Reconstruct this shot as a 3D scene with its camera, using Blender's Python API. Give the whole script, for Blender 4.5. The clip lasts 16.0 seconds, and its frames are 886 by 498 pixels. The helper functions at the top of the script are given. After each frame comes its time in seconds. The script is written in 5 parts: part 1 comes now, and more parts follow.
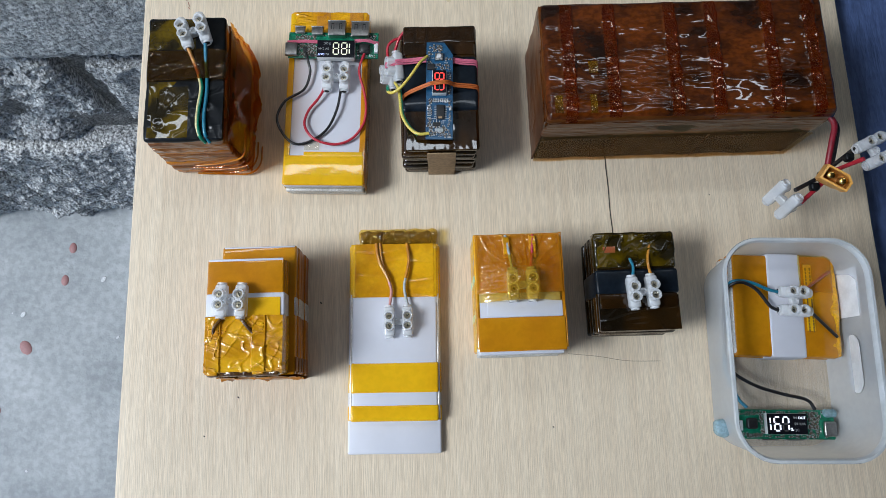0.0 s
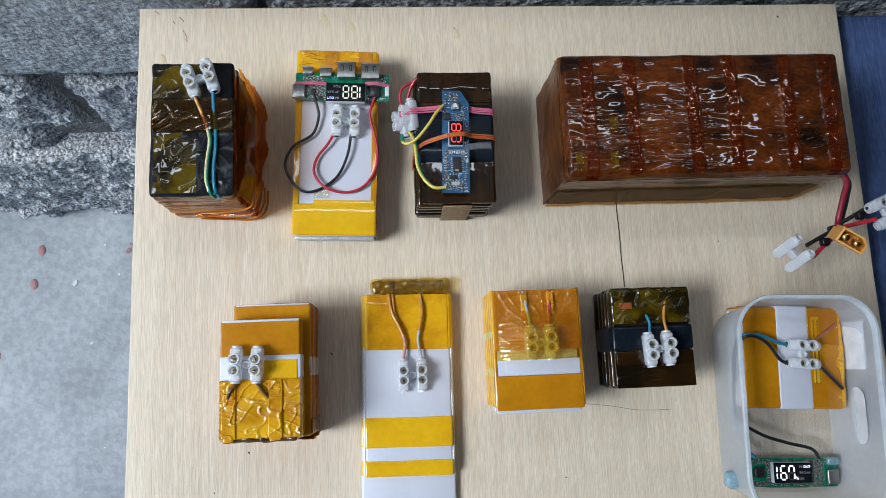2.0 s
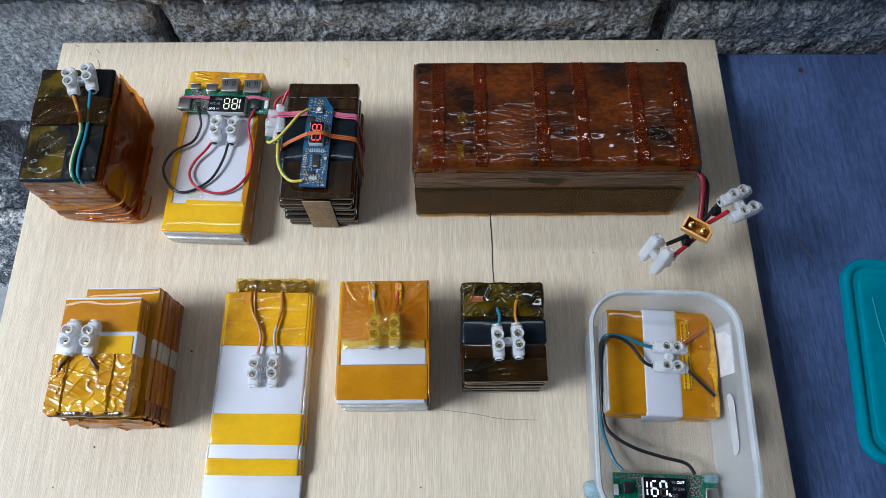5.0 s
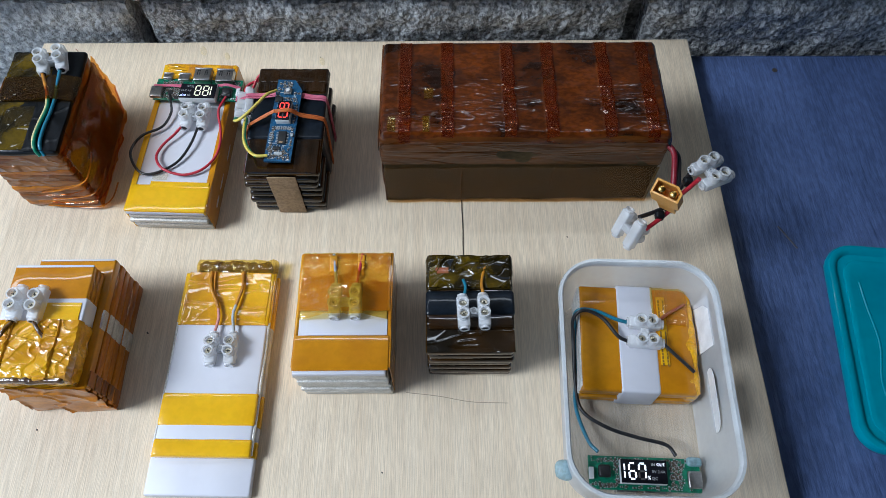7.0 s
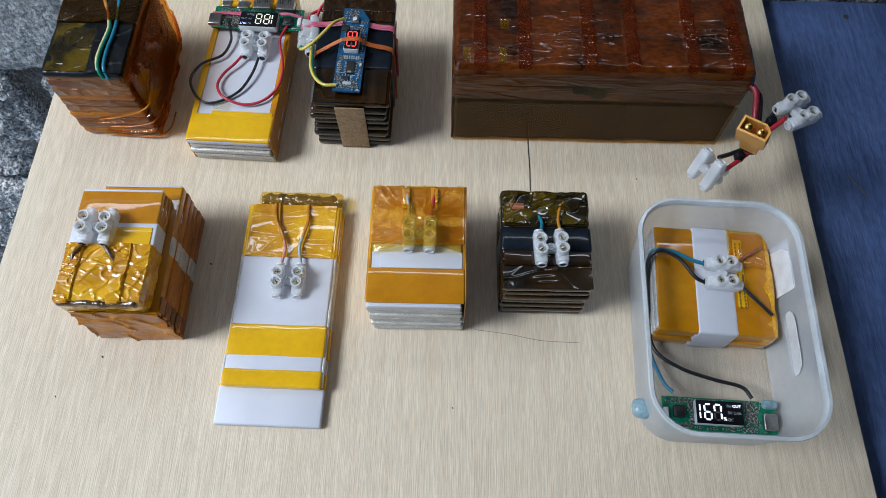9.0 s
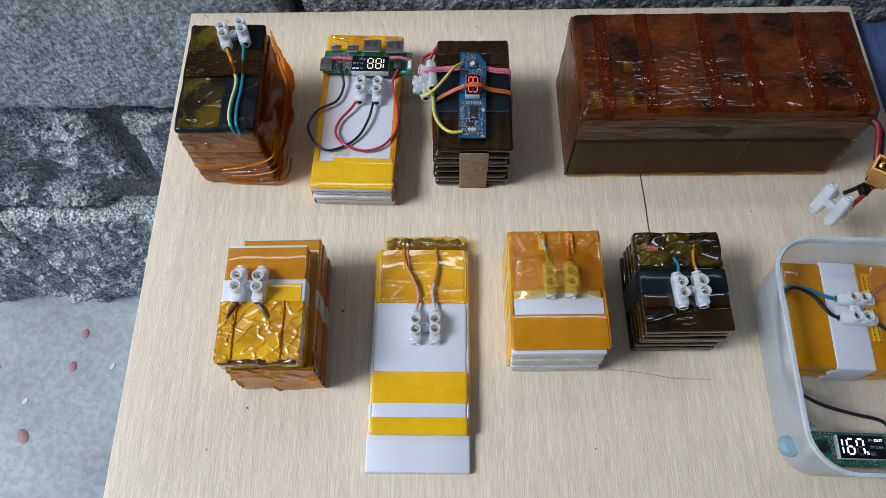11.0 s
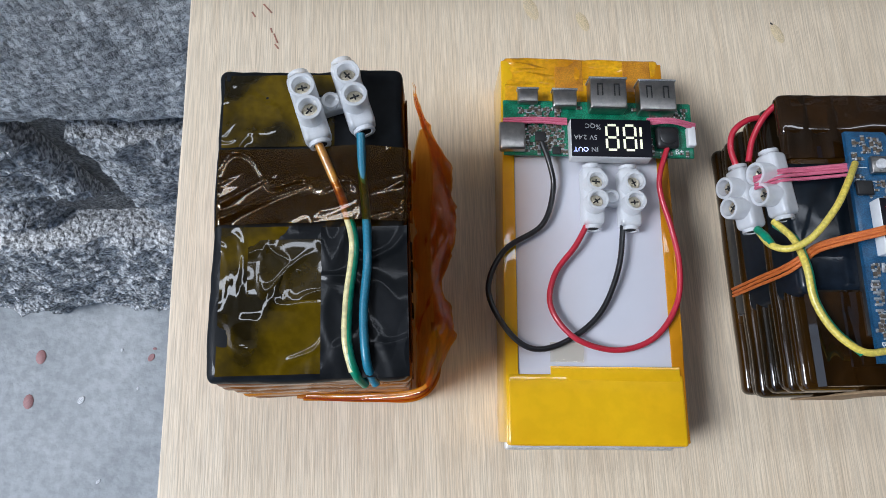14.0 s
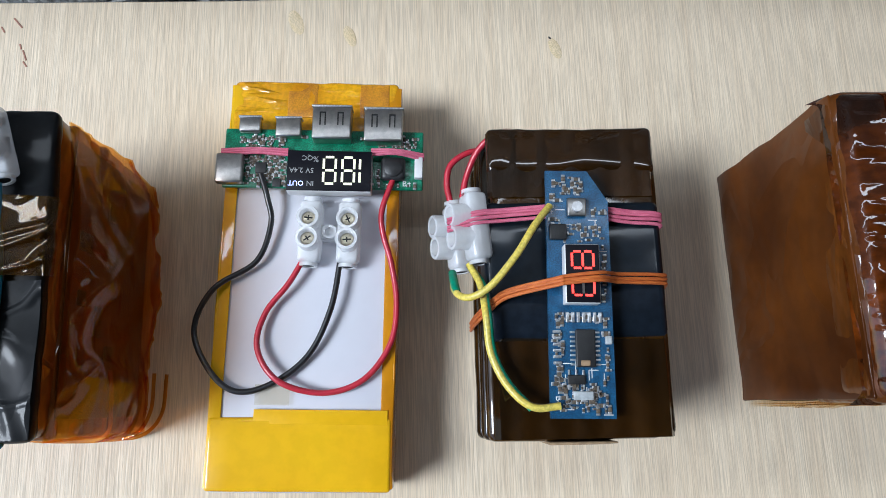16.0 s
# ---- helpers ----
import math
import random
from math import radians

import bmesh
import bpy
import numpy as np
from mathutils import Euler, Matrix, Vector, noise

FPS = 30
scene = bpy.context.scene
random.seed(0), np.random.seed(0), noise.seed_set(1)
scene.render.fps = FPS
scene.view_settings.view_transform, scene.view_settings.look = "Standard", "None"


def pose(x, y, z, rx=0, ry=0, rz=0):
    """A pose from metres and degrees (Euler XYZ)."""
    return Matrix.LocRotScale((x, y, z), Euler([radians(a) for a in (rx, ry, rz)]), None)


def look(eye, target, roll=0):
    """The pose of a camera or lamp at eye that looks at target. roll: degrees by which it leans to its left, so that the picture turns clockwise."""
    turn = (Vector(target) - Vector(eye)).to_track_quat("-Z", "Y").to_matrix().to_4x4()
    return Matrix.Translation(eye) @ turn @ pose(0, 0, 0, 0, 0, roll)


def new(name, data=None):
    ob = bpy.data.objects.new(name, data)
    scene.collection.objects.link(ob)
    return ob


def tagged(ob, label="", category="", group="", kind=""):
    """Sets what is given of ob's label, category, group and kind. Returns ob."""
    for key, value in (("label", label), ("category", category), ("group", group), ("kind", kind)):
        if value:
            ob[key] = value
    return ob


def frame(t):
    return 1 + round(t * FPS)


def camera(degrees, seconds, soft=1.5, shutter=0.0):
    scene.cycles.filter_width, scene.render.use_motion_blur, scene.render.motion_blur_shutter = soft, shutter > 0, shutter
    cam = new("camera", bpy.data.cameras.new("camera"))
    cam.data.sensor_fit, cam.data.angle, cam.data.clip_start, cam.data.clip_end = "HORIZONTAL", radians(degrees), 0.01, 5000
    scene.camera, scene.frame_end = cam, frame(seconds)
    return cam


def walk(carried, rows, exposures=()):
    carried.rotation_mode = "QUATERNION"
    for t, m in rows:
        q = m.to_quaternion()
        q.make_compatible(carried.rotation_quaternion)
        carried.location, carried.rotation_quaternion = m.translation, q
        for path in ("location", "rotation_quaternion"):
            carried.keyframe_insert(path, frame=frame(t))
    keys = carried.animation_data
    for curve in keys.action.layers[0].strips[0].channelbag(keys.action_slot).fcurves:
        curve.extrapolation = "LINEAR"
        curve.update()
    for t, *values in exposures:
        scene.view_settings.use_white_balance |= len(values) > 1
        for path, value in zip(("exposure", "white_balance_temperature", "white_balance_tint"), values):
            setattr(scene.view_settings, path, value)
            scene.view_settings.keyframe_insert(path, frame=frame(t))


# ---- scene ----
cam = camera(64.3, 16.0, soft=0.5)
PATH = [
    (0, (0.243, -0.368, 0.553), (0.27, 0.054, -1.402), 1.8),
    (0.5, (0.195, -0.334, 0.547), (0.3, 0.08, -1.407), 11.2),
    (1, (0.176, -0.318, 0.55), (0.285, 0.074, -1.408), 13.4),
    (1.5, (0.178, -0.31, 0.55), (0.269, 0.099, -1.406), 10.5),
    (2, (0.204, -0.302, 0.556), (0.341, 0.026, -1.412), 20.6),
    (2.5, (0.234, -0.31, 0.566), (0.39, -0.012, -1.405), 25.1),
    (3, (0.263, -0.324, 0.576), (0.396, 0.009, -1.392), 19.2),
    (3.5, (0.289, -0.339, 0.574), (0.437, 0.149, -1.36), 14.4),
    (3.7, (0.298, -0.352, 0.568), (0.433, 0.15, -1.364), 13.4),
    (5.8, (0.37, -0.44, 0.502), (0.341, 0.371, -1.326), -2.2),
    (6, (0.376, -0.447, 0.491), (0.374, 0.363, -1.338), -0.2),
    (6.5, (0.381, -0.456, 0.486), (0.394, 0.421, -1.311), 0.5),
    (7, (0.373, -0.48, 0.488), (0.368, 0.46, -1.277), -0.6),
    (7.5, (0.374, -0.493, 0.482), (0.387, 0.454, -1.279), 0.7),
    (8, (0.369, -0.499, 0.481), (0.347, 0.386, -1.313), -0.9),
    (8.5, (0.352, -0.501, 0.473), (0.334, 0.361, -1.331), 0.1),
    (9, (0.323, -0.495, 0.469), (0.317, 0.36, -1.339), 0.8),
    (9.2, (0.312, -0.492, 0.469), (0.312, 0.348, -1.346), 1.3),
    (11.3, (0.218, -0.456, 0.494), (0.209, 0.378, -1.324), -1.3),
    (11.5, (0.209, -0.449, 0.492), (0.199, 0.411, -1.314), -1.3),
    (12, (0.16, -0.426, 0.44), (0.161, 0.442, -1.362), 0.3),
    (12.5, (0.116, -0.343, 0.393), (0.143, 0.488, -1.426), 1.1),
    (13, (0.098, -0.257, 0.335), (0.168, 0.417, -1.546), 5.5),
    (13.5, (0.09, -0.208, 0.288), (0.135, 0.369, -1.627), 3.6),
    (14, (0.096, -0.196, 0.276), (0.18, 0.322, -1.654), 7.6),
    (14.5, (0.131, -0.191, 0.279), (0.267, 0.363, -1.639), 10.8),
    (15, (0.14, -0.175, 0.274), (0.24, 0.35, -1.653), 8.4),
    (15.5, (0.161, -0.172, 0.273), (0.287, 0.297, -1.667), 12.3),
    (16, (0.201, -0.172, 0.277), (0.272, 0.25, -1.677), 8.0),
]
EXPOSURES = [(0, -0.08, 5750, 6), (3.5, 0.04, 5550, 6), (7, 0.1, 5550, 6), (9, -0.06, 5600, 6), (12.5, -0.1, 5650, 8), (13.5, -0.1, 5700, 8), (14.5, -0.04, 5750, 11), (15, 0.22, 5700, 9), (15.5, 0.14, 5600, 8), (16, 0.18, 5600, 7)]
walk(cam, [(t, look(eye, target, roll)) for t, eye, target, roll in PATH], EXPOSURES)

# ---- world and light ----
world = bpy.data.worlds.new("world")
scene.world = world
world.use_nodes = True
wn = world.node_tree
sky = wn.nodes.new("ShaderNodeTexSky")
sky.sky_type = "NISHITA"
sky.sun_disc = False
sky.sun_elevation = radians(46)
sky.sun_rotation = radians(-80)
sky.air_density, sky.dust_density = 1.0, 1.0
wn.links.new(sky.outputs[0], wn.nodes["Background"].inputs[0])
wn.nodes["Background"].inputs[1].default_value = 0.15
sun = new("sun", bpy.data.lights.new("sun", "SUN"))
sun.data.energy, sun.data.angle, sun.data.color = 3.15, radians(20), (1.0, 0.99, 0.97)
sun.matrix_world = look((-1.8, -0.65, 2.25), (0.2, -0.2, 0))

# added strip lamp, standing in for sky through the unseen opening over the low wall
opening_lamp = new("opening_lamp", bpy.data.lights.new("opening_lamp", "AREA"))
opening_lamp.data.shape, opening_lamp.data.size, opening_lamp.data.size_y = "RECTANGLE", 1.5, 0.026
opening_lamp.data.energy, opening_lamp.data.color = 1.05, (0.98, 0.98, 0.98)
opening_lamp.matrix_world = look((0.02, 0.028, 0.62), (0.02, -0.6, 0.05))


# ---- materials ----
def mat(name, a, b=None, scale=60.0, stretch=(1, 1, 1), lo=0.35, hi=0.65, fine=0.15, rough=0.5, metal=0.0, coat=0.0, coat_rough=0.08,
        bump=0.0, bscale=400.0, bstretch=(1, 1, 1), crease=0.0, cscale=60.0, cstretch=(1, 1, 1), clear=0.0, tint=(1, 1, 1), sss=0.0, glow=0.0, spec=0.5, bdetail=5.0):
    """A surface with two colours mixed by noise, fine grain, relief, tape creases, a clear coat and, if clear, see-through film."""
    m = bpy.data.materials.new(name)
    m.use_nodes = True
    t = m.node_tree
    n, link = t.nodes, t.links.new
    p = n["Principled BSDF"]
    co, info = n.new("ShaderNodeTexCoord"), n.new("ShaderNodeObjectInfo")
    move = n.new("ShaderNodeVectorMath")
    move.operation = "MULTIPLY_ADD"
    link(info.outputs["Random"], move.inputs[0])
    move.inputs[1].default_value = (3.1, 5.3, 7.7)
    link(co.outputs["Object"], move.inputs[2])

    def noisy(sc, st, detail=4.0, dist=0.0):
        mp, tx = n.new("ShaderNodeMapping"), n.new("ShaderNodeTexNoise")
        mp.inputs["Scale"].default_value = st
        link(move.outputs[0], mp.inputs[0])
        link(mp.outputs[0], tx.inputs["Vector"])
        tx.inputs["Scale"].default_value, tx.inputs["Detail"].default_value, tx.inputs["Distortion"].default_value = sc, detail, dist
        return tx.outputs["Fac"]

    b = b or tuple(min(1, c * 0.8) for c in a)
    ramp = n.new("ShaderNodeMapRange")
    ramp.inputs[1].default_value, ramp.inputs[2].default_value = lo, hi
    link(noisy(scale, stretch), ramp.inputs[0])
    mix = n.new("ShaderNodeMix")
    mix.data_type = "RGBA"
    mix.inputs["A"].default_value, mix.inputs["B"].default_value = (*a, 1), (*b, 1)
    link(ramp.outputs[0], mix.inputs["Factor"])
    col = mix.outputs["Result"]
    if fine:
        grain = n.new("ShaderNodeMapRange")
        grain.inputs[1].default_value, grain.inputs[2].default_value = 0.4, 0.6
        grain.inputs[3].default_value, grain.inputs[4].default_value = 1 - fine, 1 + fine
        link(noisy(scale * 9, stretch, 3), grain.inputs[0])
        mul = n.new("ShaderNodeVectorMath")
        mul.operation = "SCALE"
        link(col, mul.inputs[0])
        link(grain.outputs[0], mul.inputs["Scale"])
        col = mul.outputs[0]
    link(col, p.inputs["Base Color"])
    p.inputs["Roughness"].default_value, p.inputs["Metallic"].default_value = rough, metal
    p.inputs["Coat Weight"].default_value, p.inputs["Coat Roughness"].default_value = coat, coat_rough
    p.inputs["Specular IOR Level"].default_value = spec
    p.inputs["Coat IOR"].default_value = 1.58
    if sss:
        p.inputs["Subsurface Weight"].default_value, p.inputs["Subsurface Scale"].default_value = sss, 0.004
    if glow:
        p.inputs["Emission Color"].default_value, p.inputs["Emission Strength"].default_value = (*a, 1), glow
    normal = None
    if bump:
        bp = n.new("ShaderNodeBump")
        bp.inputs["Strength"].default_value, bp.inputs["Distance"].default_value = 1.0, bump
        link(noisy(bscale, bstretch, bdetail), bp.inputs["Height"])
        normal = bp.outputs[0]
    if crease:
        d, ab, cr = n.new("ShaderNodeMath"), n.new("ShaderNodeMath"), n.new("ShaderNodeMapRange")
        d.operation, ab.operation = "SUBTRACT", "ABSOLUTE"
        d.inputs[1].default_value = 0.5
        link(noisy(cscale, cstretch, 2, 0.6), d.inputs[0])
        link(d.outputs[0], ab.inputs[0])
        link(ab.outputs[0], cr.inputs[0])
        cr.inputs[1].default_value, cr.inputs[2].default_value = 0.0, 0.07
        cr.inputs[3].default_value, cr.inputs[4].default_value = 1.0, 0.0
        bp = n.new("ShaderNodeBump")
        bp.inputs["Strength"].default_value, bp.inputs["Distance"].default_value = 1.0, crease
        link(cr.outputs[0], bp.inputs["Height"])
        if normal:
            link(normal, bp.inputs["Normal"])
        normal = bp.outputs[0]
    if normal:
        link(normal, p.inputs["Normal"])
        link(normal, p.inputs["Coat Normal"])
    if clear:
        see, blend = n.new("ShaderNodeBsdfTransparent"), n.new("ShaderNodeMixShader")
        see.inputs[0].default_value = (*tint, 1)
        blend.inputs[0].default_value = clear
        link(p.outputs[0], blend.inputs[1])
        link(see.outputs[0], blend.inputs[2])
        last = blend
        if coat:
            # the film's own gloss lies over what shows through it
            p.inputs["Coat Weight"].default_value = 0
            shine, last = n.new("ShaderNodeBsdfGlossy"), n.new("ShaderNodeMixShader")
            shine.inputs["Roughness"].default_value, last.inputs[0].default_value = coat_rough, 0.05 * coat
            if normal:
                link(normal, shine.inputs["Normal"])
            link(blend.outputs[0], last.inputs[1])
            link(shine.outputs[0], last.inputs[2])
        link(last.outputs[0], n["Material Output"].inputs["Surface"])
    return m


WOOD = mat("plywood", (0.725, 0.612, 0.458), (0.64, 0.52, 0.372), 26, (9, 0.3, 1), 0.32, 0.72, 0.11, 0.55, bump=0.00018, bscale=110, bstretch=(11, 0.3, 1))
BLUE_PAINT = mat("blue paint", (0.088, 0.132, 0.29), (0.052, 0.082, 0.19), 16, (1.5, 0.8, 1), 0.3, 0.7, 0.12, 0.5, bump=0.0012, bscale=60, bstretch=(4, 0.7, 1))
STAIN = mat("dark stain", (0.05, 0.04, 0.035), rough=0.7)
SPOT = mat("red paint spot", (0.38, 0.19, 0.18), (0.34, 0.17, 0.16), 300, rough=0.6)
PALE = mat("white paint spot", (0.75, 0.75, 0.75), rough=0.6)
BLOCK = mat("hollow block", (0.46, 0.46, 0.455), (0.28, 0.282, 0.285), 30, (1, 1, 1), 0.3, 0.7, 0.5, 0.95, bump=0.010, bscale=140)
BLOCK_SMOOTH = mat("smooth hollow block", (0.52, 0.52, 0.512), (0.39, 0.39, 0.385), 22, (1, 1, 1), 0.3, 0.7, 0.32, 0.95, bump=0.006, bscale=170)
BLOCK_ROUGH = mat("rough hollow block", (0.60, 0.59, 0.575), (0.37, 0.365, 0.36), 30, (1, 1, 1), 0.3, 0.7, 0.55, 0.95, bump=0.011, bscale=120)
MORTAR = mat("mortar", (0.26, 0.25, 0.235), (0.13, 0.125, 0.12), 40, rough=0.95, fine=0.35, bump=0.006, bscale=220)
CONCRETE = mat("concrete floor", (0.43, 0.44, 0.44), (0.28, 0.295, 0.30), 9, (1, 1, 1), 0.3, 0.7, 0.10, 0.6, bump=0.001, bscale=120)
PLASTER = mat("plain wall", (0.35, 0.34, 0.32), (0.28, 0.27, 0.26), 5, rough=0.9)
ROOF = mat("roof sheet", (0.09, 0.085, 0.08), (0.06, 0.055, 0.05), 5, rough=0.6)
EARTH = mat("yard ground", (0.2, 0.19, 0.17), (0.13, 0.13, 0.1), 2, rough=0.95)

FOIL = mat("silver pouch foil", (0.64, 0.64, 0.695), (0.62, 0.62, 0.675), 12, rough=0.5, fine=0.01, metal=0.08, bump=0.00006, bscale=30, spec=0.3, bdetail=1.0)
FOIL_EDGE = mat("grey pouch edge", (0.66, 0.64, 0.60), (0.50, 0.48, 0.44), 90, (1, 1, 4), rough=0.4, metal=0.2, bump=0.0005, bscale=300)
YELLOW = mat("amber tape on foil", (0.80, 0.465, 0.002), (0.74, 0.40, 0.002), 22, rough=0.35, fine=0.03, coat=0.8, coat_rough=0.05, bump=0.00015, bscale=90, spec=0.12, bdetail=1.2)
ORANGE = mat("deep amber tape", (0.56, 0.24, 0.002), (0.46, 0.175, 0.002), 22, rough=0.35, fine=0.04, coat=0.8, coat_rough=0.05, bump=0.0002, bscale=60, spec=0.1, bdetail=1.2)
ORANGE_CRINKLED = mat("crinkled amber tape", (0.80, 0.42, 0.003), (0.55, 0.22, 0.003), 70, rough=0.3, fine=0.1, coat=1.0, coat_rough=0.04, bump=0.0012, bscale=70, bstretch=(1.6, 0.7, 1), crease=0.0007, cscale=40, cstretch=(0.6, 1.6, 1), spec=0.12, bdetail=1.2)
SIDE_WRAP = mat("brown wrapped tape", (0.32, 0.112, 0.014), (0.15, 0.046, 0.007), 24, (1, 1, 1.8), rough=0.35, fine=0.08, coat=0.7, coat_rough=0.06, bump=0.0012, bscale=40, bstretch=(1, 1, 1.8), crease=0.0008, cscale=26, cstretch=(1, 1, 1.8), spec=0.1, bdetail=1.6)
END_WRAP = mat("dark red brown tape", (0.115, 0.034, 0.005), (0.05, 0.014, 0.003), 24, rough=0.35, fine=0.06, coat=0.25, coat_rough=0.06, bump=0.0006, bscale=35, crease=0.0004, cscale=20, spec=0.06, bdetail=1.2)


FRONT_TOP = mat("orange brown tape turn", (0.13, 0.040, 0.006), (0.06, 0.018, 0.003), 30, (0.5, 1, 2), rough=0.35, fine=0.1, coat=0.45, coat_rough=0.05, bump=0.0010, bscale=50, bstretch=(0.6, 1, 2.5), crease=0.0004, cscale=26, cstretch=(0.5, 1, 2.5), spec=0.06, bdetail=2.0)
GOLD_FILM = mat("golden tape layer", (0.24, 0.13, 0.005), (0.07, 0.022, 0.003), 130, rough=0.3, fine=0.15, coat=1.0, coat_rough=0.04, bump=0.0010, bscale=120, clear=0.62, tint=(1.0, 0.8, 0.3), spec=0.12, bdetail=1.5)
DARK_WRAP = mat("dark brown tape", (0.014, 0.004, 0.001), (0.12, 0.026, 0.002), 45, (0.6, 1.0, 1), 0.36, 0.64, 0.25, 0.3, coat=1.0, coat_rough=0.03, bump=0.0002, bscale=70, bstretch=(0.4, 2.5, 1), spec=0.05, bdetail=1.5)
RIB_WRAP = mat("red brown rib tape", (0.17, 0.036, 0.003), (0.08, 0.016, 0.002), 90, rough=0.3, fine=0.2, coat=1.0, coat_rough=0.05, bump=0.0006, bscale=90, clear=0.68, tint=(1.0, 0.55, 0.22), spec=0.12, bdetail=1.5)
FRONT_WRAP = mat("grey brown tape over card", (0.085, 0.060, 0.028), (0.045, 0.034, 0.018), 28, (1, 1, 1.5), 0.35, 0.65, 0.12, 0.5, bump=0.0005, bscale=80, spec=0.05)
BLACK_TAPE = mat("black tape", (0.004, 0.005, 0.006), (0.009, 0.010, 0.012), 60, rough=0.42, fine=0.1, coat=0.15, coat_rough=0.1, bump=0.0010, bscale=30, crease=0.0003, cscale=20, spec=0.12, bdetail=1.2)
BLACK_CELL = mat("black amber cell", (0.008, 0.005, 0.002), (0.038, 0.016, 0.002), 28, (1, 0.5, 1), 0.42, 0.66, 0.12, 0.25, coat=0.8, coat_rough=0.05, bump=0.0016, bscale=30, spec=0.12, bdetail=1.2)
BLACK_BAND = mat("blue black tape band", (0.005, 0.008, 0.012), (0.009, 0.013, 0.02), 40, rough=0.3, coat=0.3, coat_rough=0.08, bump=0.0008, bscale=40, spec=0.12, bdetail=1.2)
OLIVE = mat("olive amber tape on black", (0.045, 0.028, 0.002), (0.014, 0.010, 0.002), 60, rough=0.25, fine=0.12, coat=0.8, coat_rough=0.04, bump=0.0010, bscale=38, crease=0.0003, cscale=25, spec=0.12, bdetail=1.2)
BROWN_BAND = mat("brown amber tape on black", (0.030, 0.012, 0.002), (0.011, 0.005, 0.001), 40, rough=0.25, fine=0.12, coat=1.0, coat_rough=0.04, bump=0.0006, bscale=38, spec=0.1, bdetail=1.2)
KRAFT = mat("kraft paper", (0.34, 0.23, 0.13), (0.28, 0.19, 0.1), 60, rough=0.8)
CARD_DARK = mat("dark tape fold and gap shade", (0.05, 0.022, 0.006), (0.13, 0.06, 0.01), 120, rough=0.3, fine=0.2, coat=1.0, bump=0.0012, bscale=140, spec=0.12)
AMBER_FILM = mat("clear amber film", (0.75, 0.42, 0.03), rough=0.2, fine=0, coat=1.0, coat_rough=0.03, bump=0.0010, bscale=45, bstretch=(0.6, 1.6, 1), clear=0.86, tint=(1.0, 0.90, 0.50), bdetail=1.0)
BROWN_FILM = mat("clear brown film", (0.30, 0.10, 0.01), rough=0.2, fine=0.1, coat=1.0, coat_rough=0.03, bump=0.0004, bscale=70, clear=0.86, tint=(1.0, 0.66, 0.24), spec=0.06, bdetail=1.0)
BAND_FILM = mat("olive brown film", (0.07, 0.035, 0.003), (0.03, 0.015, 0.002), 60, rough=0.2, fine=0.1, coat=1.0, coat_rough=0.03, bump=0.0004, bscale=45, clear=0.85, tint=(0.88, 0.64, 0.16), bdetail=1.0)
OLIVE_FILM = mat("olive film over black", (0.095, 0.060, 0.001), (0.012, 0.008, 0.001), 45, lo=0.42, hi=0.58, rough=0.25, fine=0.1, coat=1.0, coat_rough=0.03, bump=0.0002, bscale=38, spec=0.05, bdetail=1.2)
GOLD_SHEET = mat("golden tape film", (0.74, 0.39, 0.003), (0.46, 0.18, 0.002), 45, rough=0.3, fine=0.04, coat=1.0, coat_rough=0.04, bump=0.0002, bscale=60, spec=0.1, bdetail=1.2)
# darker than ORANGE: part of the shade on the pack sides is in this colour
SHADED_AMBER = mat("amber tape with side shade", (0.50, 0.175, 0.004), (0.30, 0.085, 0.003), 30, (1, 1, 3), rough=0.3, fine=0.1, coat=0.5, coat_rough=0.05, bump=0.0008, bscale=60, bstretch=(1, 1, 3), spec=0.08, bdetail=1.2)
FRONT_FILM = mat("clear brown side film", (0.06, 0.028, 0.006), rough=0.2, fine=0.1, coat=0.6, coat_rough=0.04, bump=0.0005, bscale=30, clear=0.85, tint=(0.95, 0.80, 0.58), spec=0.06, bdetail=1.0)
CLEAR_FILM = mat("clear tape", (0.9, 0.88, 0.82), rough=0.15, fine=0, coat=1.0, coat_rough=0.03, bump=0.0006, bscale=80, clear=0.93, tint=(1, 0.98, 0.92))

NYLON = mat("milky nylon", (0.93, 0.94, 0.95), (0.88, 0.89, 0.91), 200, rough=0.3, fine=0.02, coat=0.4, clear=0.50, tint=(1.0, 1.0, 1.0))
NYLON_CLEAR = mat("clear nylon", (0.93, 0.94, 0.96), rough=0.25, fine=0.02, coat=0.6, clear=0.50, tint=(1.0, 1.0, 1.0))
STEEL = mat("steel", (0.52, 0.50, 0.475), (0.40, 0.385, 0.37), 500, rough=0.28, fine=0.05, metal=1.0)
BRASS = mat("brass screw", (0.74, 0.68, 0.54), (0.5, 0.44, 0.32), 900, rough=0.32, metal=1.0)
# near-black that paints the shade inside slots, wire holes and cell gaps
HOLLOW_SHADE = mat("painted shade of a hollow", (0.012, 0.012, 0.012), rough=0.8, fine=0)
TIN = mat("solder", (0.66, 0.67, 0.68), (0.45, 0.46, 0.48), 1500, rough=0.3, metal=0.8)
GREEN_PCB = mat("green circuit board", (0.006, 0.11, 0.055), (0.02, 0.22, 0.12), 300, rough=0.32, fine=0.4, coat=0.15)
BLUE_PCB = mat("blue circuit board", (0.010, 0.055, 0.125), (0.018, 0.095, 0.20), 260, rough=0.32, fine=0.3, coat=0.15)
CAPS = mat("brown capacitor", (0.16, 0.12, 0.08), (0.05, 0.045, 0.04), 900, rough=0.4)
